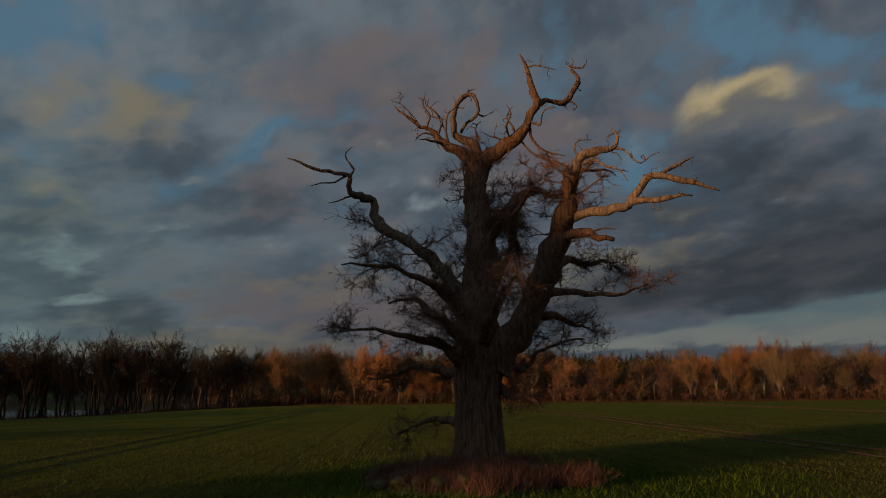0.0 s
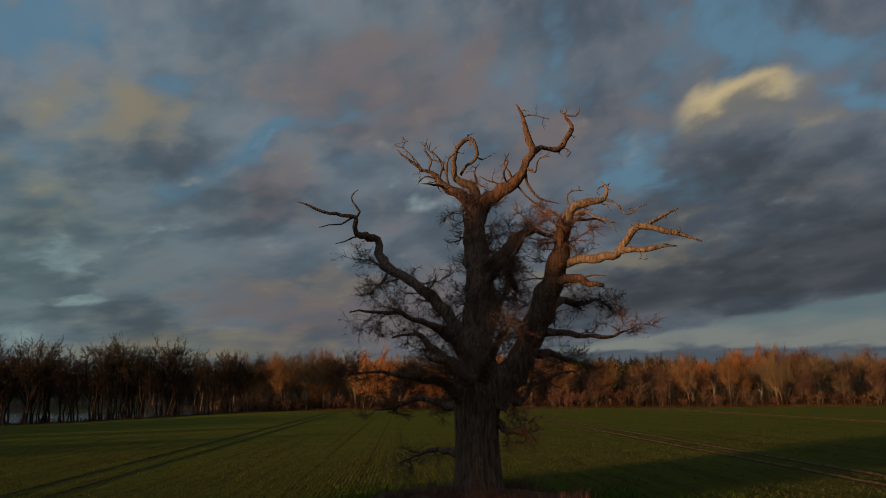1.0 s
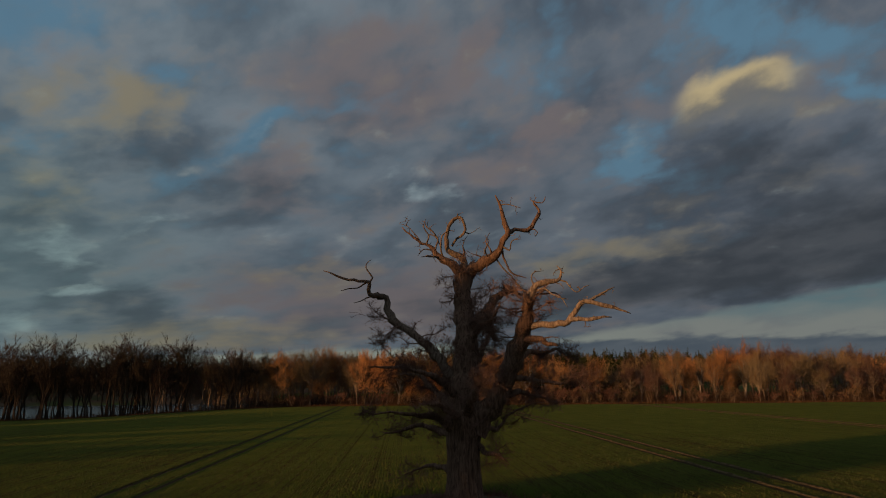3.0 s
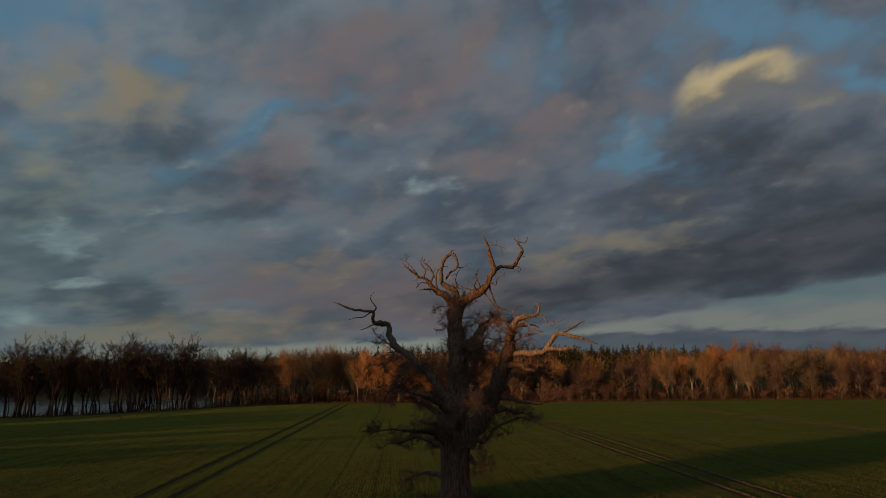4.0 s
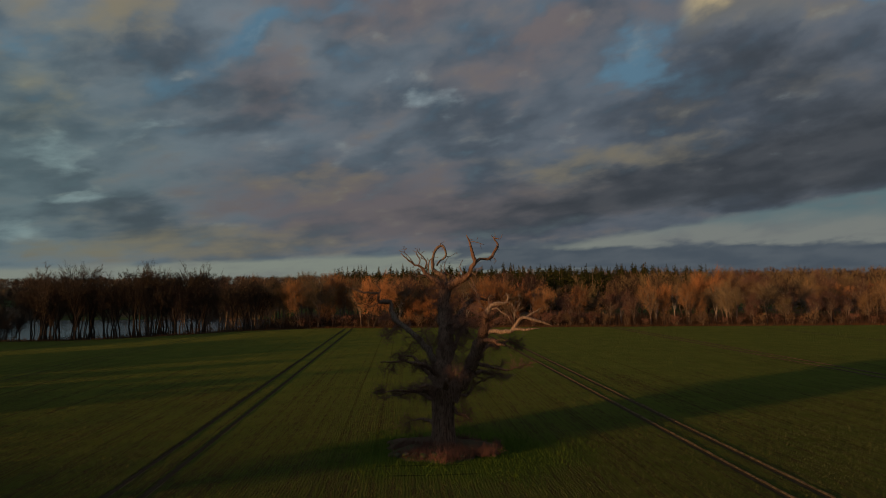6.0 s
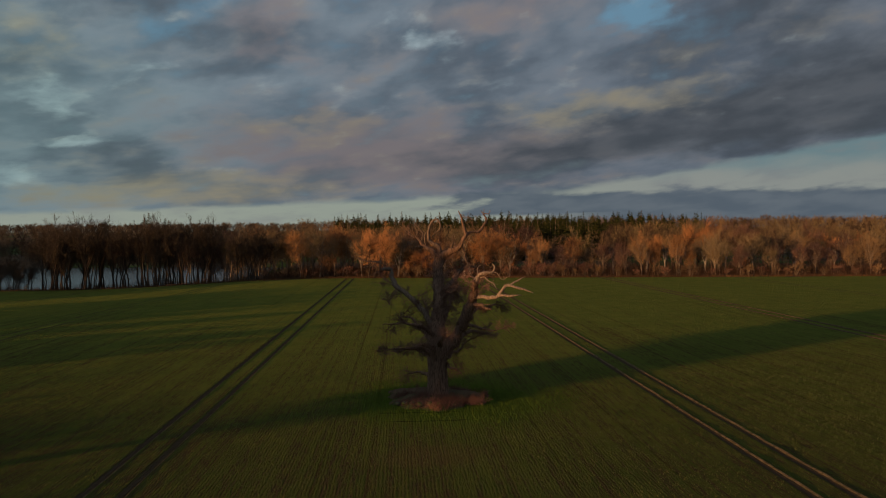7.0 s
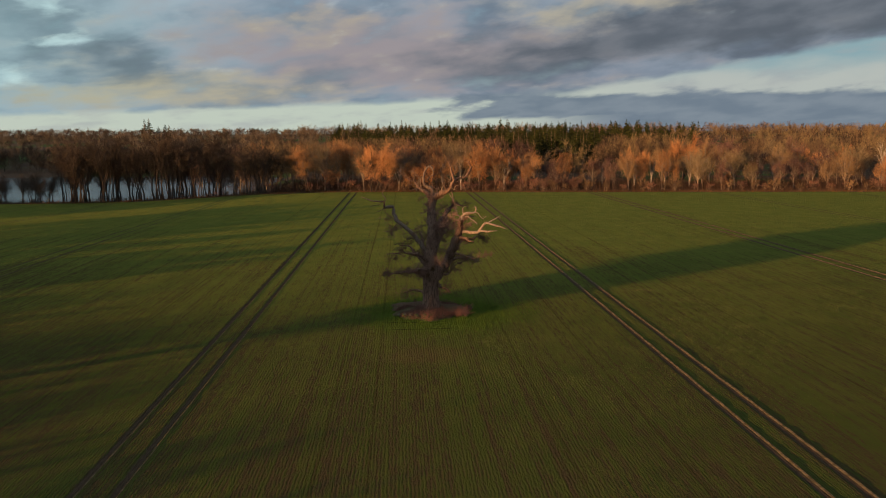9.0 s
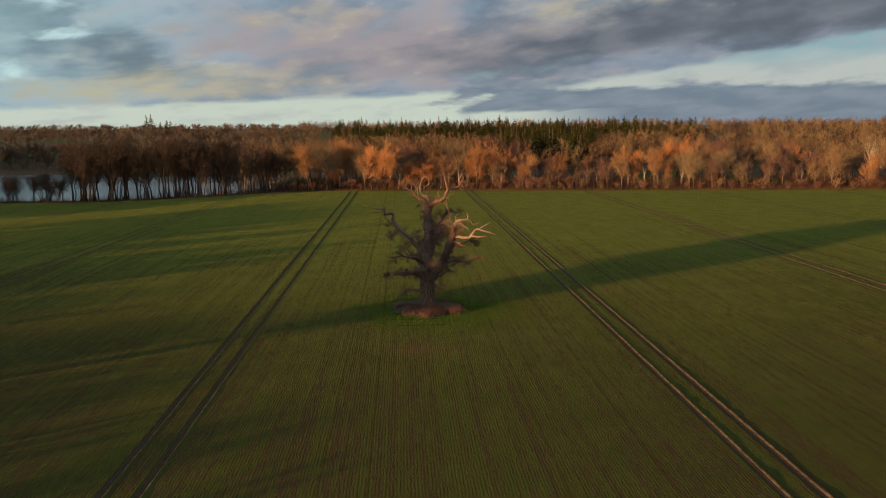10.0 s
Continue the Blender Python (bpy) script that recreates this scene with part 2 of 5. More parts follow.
BARK = bark_material("oak_bark", (0.070, 0.042, 0.030), (0.29, 0.178, 0.122), 11.0)
DEAD = bark_material("bleached_dead_wood", (0.12, 0.085, 0.062), (0.40, 0.30, 0.225), 14.0)
WEATHERED = bark_material("weathered_limb_wood", (0.085, 0.058, 0.042), (0.30, 0.215, 0.155), 12.0)
WOOD_BARK = bark_material("woodland_bark", (0.085, 0.066, 0.050), (0.32, 0.25, 0.185), 5.0)
ALDER_BARK = bark_material("alder_bark", (0.030, 0.024, 0.020), (0.085, 0.066, 0.052), 5.0)
BIRCH = bark_material("pale_birch_bark", (0.20, 0.17, 0.14), (0.52, 0.46, 0.38), 4.0)


def twig_material(name, a, b, patch=0.15):
    m, n, s = material(name, 0.9, 0.0, 0.03)
    r = n.node("ShaderNodeObjectInfo", out="Random")
    isle = n.node("ShaderNodeNewGeometry", out="Random Per Island")
    c = n.mix(n.math("ADD", n.math("MULTIPLY", n.ramp(r, 0.2, 0.8), 0.7), n.math("MULTIPLY", isle, 0.3)), a, b)
    large = n.noise(place(n), patch, 3.0, 0.5)
    n.put(s.inputs["Base Color"], n.mix(n.ramp(large, 0.35, 0.65, 0.0, 0.45), c, tuple(v * 0.6 for v in a)))
    return m


OAK_TWIG = twig_material("oak_twigs", (0.12, 0.070, 0.054), (0.26, 0.155, 0.115))
RUSSET = twig_material("russet_twigs", (0.18, 0.090, 0.046), (0.47, 0.250, 0.105))
BROWN = twig_material("brown_twigs", (0.105, 0.068, 0.040), (0.34, 0.215, 0.108))
OLIVE = twig_material("olive_twigs", (0.090, 0.072, 0.045), (0.29, 0.215, 0.120))
DUSK = twig_material("dusky_twigs", (0.075, 0.044, 0.040), (0.21, 0.115, 0.092))
AMBER = twig_material("amber_willow_twigs", (0.38, 0.175, 0.075), (0.54, 0.275, 0.12))
ALDER = twig_material("alder_twigs", (0.054, 0.043, 0.033), (0.125, 0.094, 0.066))
NEEDLE = twig_material("conifer_needles", (0.026, 0.034, 0.012), (0.075, 0.072, 0.024))


def wood_mass_material(name, tints):
    """Twigs of a wood of many trees: the tint changes from tree to tree."""
    m, n, s = material(name, 0.9, 0.0, 0.03)
    at = n.scaled(n.node("ShaderNodeNewGeometry", out=0), (0.115, 0.115, 0.0))
    cell = n.node("ShaderNodeTexVoronoi", {"Vector": at, "Scale": 1.0}, 1, voronoi_dimensions="2D")
    sep = n.tree.nodes.new("ShaderNodeSeparateColor")
    n.put(sep.inputs[0], cell)
    c = n.mix(n.ramp(sep.outputs[0], 0.25, 0.75), tints[0], tints[1])
    c = n.mix(n.ramp(sep.outputs[1], 0.55, 0.95, 0.0, 0.9), c, tints[2])
    isle = n.node("ShaderNodeNewGeometry", out="Random Per Island")
    n.put(s.inputs["Base Color"], n.mix(n.math("MULTIPLY", isle, 0.5), c, tuple(v * 0.45 for v in tints[0])))
    return m


FAR_WOOD = wood_mass_material("far_woodland_twigs", ((0.058, 0.041, 0.032), (0.20, 0.136, 0.078), (0.26, 0.198, 0.100)))
SHORE_WOOD = wood_mass_material("shore_woodland_twigs", ((0.066, 0.052, 0.040), (0.165, 0.125, 0.084), (0.24, 0.205, 0.155)))
SHRUB = twig_material("red_shrub_twigs", (0.12, 0.062, 0.048), (0.29, 0.15, 0.10), 0.1)
CROP = twig_material("winter_cereal_blades", (0.058, 0.078, 0.018), (0.128, 0.132, 0.042), 0.08)
LUSH = twig_material("lush_grass_blades", (0.044, 0.092, 0.010), (0.080, 0.122, 0.016), 0.3)
BRAMBLE = twig_material("dead_bramble_stems", (0.17, 0.085, 0.066), (0.37, 0.21, 0.145), 0.6)
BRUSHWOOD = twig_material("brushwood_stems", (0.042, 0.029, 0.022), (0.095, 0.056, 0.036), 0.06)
STRAW = twig_material("rough_margin_grass", (0.07, 0.034, 0.018), (0.13, 0.075, 0.034), 0.05)

RUTS = [c + s for c in (-53.75, -17.75, 17.9, 53.9) for s in (-1.02, 1.02)]


def field_material():
    m, n, s = material("drilled_winter_cereal", 0.95, 0.0, 0.0)
    p = place(n)
    sep = n.tree.nodes.new("ShaderNodeSeparateXYZ")
    n.put(sep.inputs[0], p)
    x, y = sep.outputs[0], sep.outputs[1]
    wob = n.math("MULTIPLY", n.math("SUBTRACT", n.noise(p, 1.6, 4.0, 0.65), 0.5), 0.22)
    row = n.math("SINE", n.math("MULTIPLY", n.math("ADD", x, wob), 2 * math.pi / 0.19))
    gap = n.noise(n.scaled(p, (5.2, 0.75, 1.0)), 1.0, 3.0, 0.6, 0.4)
    tuft = n.noise(n.scaled(p, (11.0, 3.2, 1.0)), 1.0, 4.0, 0.65)
    pass_ = n.noise(n.scaled(p, (0.9, 0.012, 1.0)), 1.0, 3.0, 0.6)
    patch = n.noise(p, 0.045, 5.0, 0.6)
    lines = n.noise(n.scaled(p, (2.3, 0.016, 1.0)), 1.0, 3.0, 0.65)
    streak = n.noise(n.scaled(p, (2.4, 0.22, 1.0)), 1.0, 3.0, 0.6)
    # cover drops to the left and near side, dimness put into the colour
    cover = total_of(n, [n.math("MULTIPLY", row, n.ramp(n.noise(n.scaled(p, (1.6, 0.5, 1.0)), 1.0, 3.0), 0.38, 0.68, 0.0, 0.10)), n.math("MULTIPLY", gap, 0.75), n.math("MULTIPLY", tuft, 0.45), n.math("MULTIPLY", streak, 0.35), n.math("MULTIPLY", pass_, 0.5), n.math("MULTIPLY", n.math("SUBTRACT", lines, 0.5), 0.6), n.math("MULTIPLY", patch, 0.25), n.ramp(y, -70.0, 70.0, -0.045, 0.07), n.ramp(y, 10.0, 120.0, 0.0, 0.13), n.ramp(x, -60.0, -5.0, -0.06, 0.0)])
    soil = n.mix(n.noise(p, 6.0, 5.0), (0.046, 0.034, 0.015), (0.112, 0.078, 0.036))
    # two greens put the lit blades' brightening with distance into the colour
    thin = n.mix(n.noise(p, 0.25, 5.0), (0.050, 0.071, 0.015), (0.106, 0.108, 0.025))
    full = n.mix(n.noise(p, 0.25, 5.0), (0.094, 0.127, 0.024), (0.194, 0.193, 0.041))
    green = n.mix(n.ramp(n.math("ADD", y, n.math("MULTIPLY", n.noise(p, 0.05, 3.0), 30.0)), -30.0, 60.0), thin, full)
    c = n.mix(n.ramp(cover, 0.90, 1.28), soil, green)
    shift = n.ramp(x, -1.0, 1.0, 377.75, 378.1, False)
    middle = n.math("SUBTRACT", n.math("MODULO", n.math("ADD", x, shift), 36.0), 18.0)
    middle = n.math("SUBTRACT", 18.0, n.math("ABSOLUTE", middle))
    side = n.math("SUBTRACT", n.math("ABSOLUTE", middle), 1.02)
    rut = n.ramp(n.math("ADD", n.math("ABSOLUTE", side), n.math("MULTIPLY", n.math("SUBTRACT", n.noise(p, 1.4, 4.0), 0.5), 0.3)), 0.11, 0.27, 0.92, 0.0)
    inside = n.math("MULTIPLY", rut, n.ramp(n.math("ABSOLUTE", x), 40.0, 52.0, 1.0, 0.95))
    c = n.mix(inside, c, n.mix(n.noise(p, 3.0, 5.0), (0.060, 0.039, 0.027), (0.120, 0.078, 0.052)))
    furrow_shades = []
    for line in (-7.4, -4.7, 5.9, 11.6, -26.5, 27.8):
        away = n.math("ADD", n.math("ABSOLUTE", n.math("SUBTRACT", x, line)), n.math("MULTIPLY", n.math("SUBTRACT", n.noise(p, 0.8, 4.0), 0.5), 0.25))
        c = n.mix(n.ramp(away, 0.02, 0.13, 0.42, 0.0), c, (0.045, 0.028, 0.012))
    # two bowed lines: shade of shallow grooves, painted dark without any relief
    for fy, x0, x1 in ((-3.8, -4.2, 0.6), (-6.2, -3.6, 1.2)):
        bow = n.math("SUBTRACT", n.math("SUBTRACT", y, fy), n.math("MULTIPLY", n.math("POWER", n.math("ADD", x, 1.5), 2.0), 0.012))
        away = n.math("ADD", n.math("ABSOLUTE", bow), n.math("MULTIPLY", n.noise(p, 1.1, 4.0), 0.25))
        run = n.math("MULTIPLY", n.ramp(x, x0 - 0.8, x0 + 0.3), n.ramp(x, x1 - 0.3, x1 + 1.0, 1.0, 0.0))
        furrow_shades.append(n.math("MULTIPLY", n.ramp(away, 0.10, 0.36, 0.85, 0.0), run))
    # unsown lush ring and thin straw-coloured patch round the tree
    dx, dy = n.math("DIVIDE", n.math("SUBTRACT", x, 0.8), 9.0), n.math("DIVIDE", n.math("SUBTRACT", y, 0.0), 9.0)
    ring = n.math("SQRT", n.math("ADD", n.math("MULTIPLY", dx, dx), n.math("MULTIPLY", dy, dy)))
    ring = n.ramp(n.math("ADD", ring, n.math("MULTIPLY", n.math("SUBTRACT", n.noise(p, 0.35, 4.0), 0.5), 0.9)), 0.3, 1.2, 0.7, 0.0)
    c = n.mix(ring, c, n.mix(n.noise(p, 1.2, 5.0), (0.060, 0.115, 0.012), (0.105, 0.142, 0.018)))
    dx, dy = n.math("DIVIDE", n.math("ADD", x, 1.0), 5.0), n.math("DIVIDE", n.math("ADD", y, 14.0), 3.6)
    bald = n.ramp(n.math("ADD", n.math("SQRT", n.math("ADD", n.math("MULTIPLY", dx, dx), n.math("MULTIPLY", dy, dy))), n.math("MULTIPLY", n.math("SUBTRACT", n.noise(p, 0.5, 4.0), 0.5), 1.2)), 0.2, 1.0, 0.5, 0.0)
    c = n.mix(bald, c, (0.13, 0.085, 0.035))
    for furrow_shade in furrow_shades:
        c = n.mix(furrow_shade, c, (0.026, 0.022, 0.010))
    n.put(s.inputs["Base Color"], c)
    bumped(n, s, total_of(n, [n.math("MULTIPLY", row, 0.12), n.math("MULTIPLY", gap, 1.2), n.math("MULTIPLY", tuft, 1.3)]), 0.16, 1.0)
    return m


def total_of(n, parts):
    s = parts[0]
    for q in parts[1:]:
        s = n.math("ADD", s, q)
    return s


FIELD = field_material()


def floor_material():
    m, n, s = material("woodland_floor", 0.95, 0.0, 0.05)
    p = place(n)
    c = n.mix(n.noise(p, 0.5, 6.0), (0.07, 0.045, 0.03), (0.16, 0.10, 0.06))
    c = n.mix(n.ramp(n.noise(p, 0.012, 3.0), 0.45, 0.6), c, (0.06, 0.10, 0.025))
    for x, y, w, d in ((172.0, 340.0, 24.0, 70.0), (-262.0, 520.0, 48.0, 90.0)):
        at = n.node("ShaderNodeMapping", {"Vector": p, "Location": (x, y, 0.0), "Scale": (w, d, 1000.0)}, vector_type="TEXTURE")
        c = n.mix(n.ramp(n.node("ShaderNodeTexGradient", {"Vector": at}, 1, gradient_type="SPHERICAL"), 0.0, 0.3), c, (0.055, 0.105, 0.028))
    n.put(s.inputs["Base Color"], c)
    bumped(n, s, n.noise(p, 2.0, 6.0), 0.15)
    return m


FLOOR = floor_material()
RIDGE, n_, s_ = material("crumbled_dry_soil", 0.95, 0.0, 0.0)
n_.put(s_.inputs["Base Color"], n_.mix(n_.ramp(n_.noise(place(n_), 2.2, 5.0), 0.35, 0.62), (0.085, 0.062, 0.030), (0.165, 0.116, 0.062)))
bumped(n_, s_, n_.noise(place(n_), 7.0, 6.0), 0.06)
WATER, n_, s_ = material("lake_water", 0.18)
s_.inputs["Base Color"].default_value = (0.02, 0.03, 0.035, 1)
s_.inputs["Specular IOR Level"].default_value = 0.6
bumped(n_, s_, n_.noise(n_.scaled(place(n_), (0.6, 1.0, 1)), 1.2, 5.0), 0.10, 1.0)
STONE, n_, s_ = material("mossy_stone", 0.9)
n_.put(s_.inputs["Base Color"], n_.mix(n_.ramp(n_.noise(place(n_), 3.0, 5.0), 0.4, 0.6), (0.11, 0.09, 0.06), (0.10, 0.115, 0.025)))
bumped(n_, s_, n_.noise(place(n_), 9.0, 6.0), 0.03)

# ---- building helpers ----


def mesh_object(name, verts, faces, mat, parent=None, smooth=False):
    me = bpy.data.meshes.new(name)
    me.from_pydata([tuple(v) for v in verts] if not isinstance(verts, np.ndarray) else verts.tolist(), [], faces if isinstance(faces, list) else faces.tolist())
    me.materials.append(mat)
    if smooth:
        me.polygons.foreach_set("use_smooth", [True] * len(me.polygons))
    me.update()
    ob = new(name, me)
    ob.parent = parent
    return ob


def unit(v):
    return v / max(1e-9, float(np.linalg.norm(v)))


class Growth:
    """Collects tapered stems and thin spikes as plain triangles and quads."""

    def __init__(self):
        self.v, self.f = [], []

    def stem(self, pts, radii, sides):
        rings = []
        t = unit(pts[1] - pts[0])
        a = unit(np.cross(t, (0.3, 0.9, 0.2) if abs(t[2]) > 0.8 else (0, 0, 1)))
        for i, p in enumerate(pts):
            t = unit(pts[min(i + 1, len(pts) - 1)] - pts[max(i - 1, 0)])
            a = unit(a - t * np.dot(a, t))
            b = np.cross(t, a)
            rings.append(len(self.v))
            for k in range(sides):
                w = 2 * math.pi * k / sides
                self.v.append(p + (a * math.cos(w) + b * math.sin(w)) * radii[i])
        for r0, r1 in zip(rings, rings[1:]):
            for k in range(sides):
                q = (k + 1) % sides
                self.f.append((r0 + k, r0 + q, r1 + q, r1 + k))

    def spike(self, p, q, w, rng):
        side = unit(np.cross(q - p, rng.normal(size=3))) * w
        i = len(self.v)
        self.v += [p - side, p + side, q]
        self.f.append((i, i + 1, i + 2))

    def build(self, name, mat, parent=None, smooth=False):
        return mesh_object(name, self.v, self.f, mat, parent, smooth)


def ground_z(x, y):
    """Height of the land: a dip to the lake, a gentle rise beyond."""
    def ss(t):
        t = np.clip(t, 0, 1)
        return t * t * (3 - 2 * t)
    dip = -2.7 * ss((-np.asarray(x) - 22) / 85) * ss((np.asarray(y) - 40) / 110)
    lake = ss((-x - 50) / 12) * ss((y - 167) / 8) * ss((350 - y) / 25) * ss((x + 275) / 25)
    near = np.interp(y, [300, 370, 500, 650, 900, 1500, 4800], [0, 3.2, 8.0, 10.5, 15.0, 21.0, 40.0])
    shore = np.interp(y, [300, 390, 500, 650, 900, 1500, 4800], [0, 0.6, 4.0, 9.0, 16.0, 22.0, 40.0])
    side = ss((np.asarray(x) + 130) / 100)
    return dip * (1 - ss((y - 340) / 120)) - 2.6 * lake + shore * (1 - side) + near * side


def edge_y(x):
    """The far edge of the field."""
    return np.interp(x, [-400, -120, -70, -52, -20, 48, 142, 400], [168, 162, 160, 161, 160, 150, 138, 120])

# ---- the land ----


def build_ground():
    xs = set(np.round(np.concatenate([np.linspace(-130, 230, 121), np.linspace(-420, -130, 40), np.linspace(230, 700, 40), [-4500, -3000, -2000, -1400, -1000, -700, -550, 900, 1200, 1700, 2500, 4500]]), 2))
    for c in RUTS:
        xs |= {round(c + d, 2) for d in (-0.42, -0.3, -0.16, 0.0, 0.16, 0.3, 0.42)}
    xs = np.array(sorted(xs))
    ys = np.concatenate([[-3000, -1500, -700, -400, -250, -160], np.linspace(-110, 240, 118), np.linspace(245, 420, 40), np.linspace(430, 1000, 40), [1200, 1600, 2200, 3200, 4800]])
    X, Y = np.meshgrid(xs, ys)
    Z = ground_z(X, Y)
    depth = np.zeros_like(xs)
    for c in RUTS:
        d = xs - c
        depth = np.where(np.abs(d) < 0.17, -0.055 if c < 0 else -0.03, np.where((d > 0.26) & (d < 0.36), 0.02 if c < 0 else 0.045, depth))
    Z = Z + depth[None, :] * (Y < edge_y(X) - 6)
    w, h = len(xs), len(ys)
    v = np.stack([X.ravel(), Y.ravel(), Z.ravel()], 1)
    i = (np.arange(h - 1)[:, None] * w + np.arange(w - 1)[None, :]).ravel()
    f = np.stack([i, i + 1, i + w + 1, i + w], 1)
    ob = mesh_object("ground", v, f, FIELD)
    ob.data.materials.append(FLOOR)
    mid = v[f].mean(1)
    ob.data.polygons.foreach_set("material_index", (mid[:, 1] > edge_y(mid[:, 0])).astype(int))
    tagged(ob, "gently rolling field of drilled winter cereal with bare wheel ruts", "field", kind="structure")


build_ground()


def build_ridges():
    """Crumbled soil thrown up on either side of each wheel rut."""
    V, F = [], []
    ys = np.arange(-80, 150, 0.55)
    for c in RUTS:
        for off, tall in ((0.28, 0.022 if c < 0 else 0.05),):
            i0 = len(V)
            for y in ys:
                h = tall * (0.9 + 1.1 * noise.noise((c * 3 + off * 9, y * 0.8, 0))) + 0.02
                w = (0.055 if c < 0 else 0.12) + 0.035 * noise.noise((c, y * 0.5, 4.0))
                x = c + off + 0.05 * noise.noise((c, y * 0.4, off * 8))
                z = float(ground_z(np.float64(x), np.float64(y)))
                V += [(x - w, y, z - 0.01), (x, y, z + max(0.012, h)), (x + w, y, z - 0.01)]
            for k in range(len(ys) - 1):
                a = i0 + 3 * k
                F += [(a, a + 1, a + 4, a + 3), (a + 1, a + 2, a + 5, a + 4)]
    ob = mesh_object("rut_ridges", V, F, RIDGE, None, True)
    tagged(ob, "crumbled brown soil ridges along the wheel ruts", "soil", kind="stuff")


build_ridges()
lake = mesh_object("water", [(-272, 150, -3.5), (-42, 150, -3.5), (-42, 362, -3.5), (-272, 362, -3.5)], [(0, 1, 2, 3)], WATER)
tagged(lake, "still grey lake behind a row of waterside trees", "lake", kind="structure")

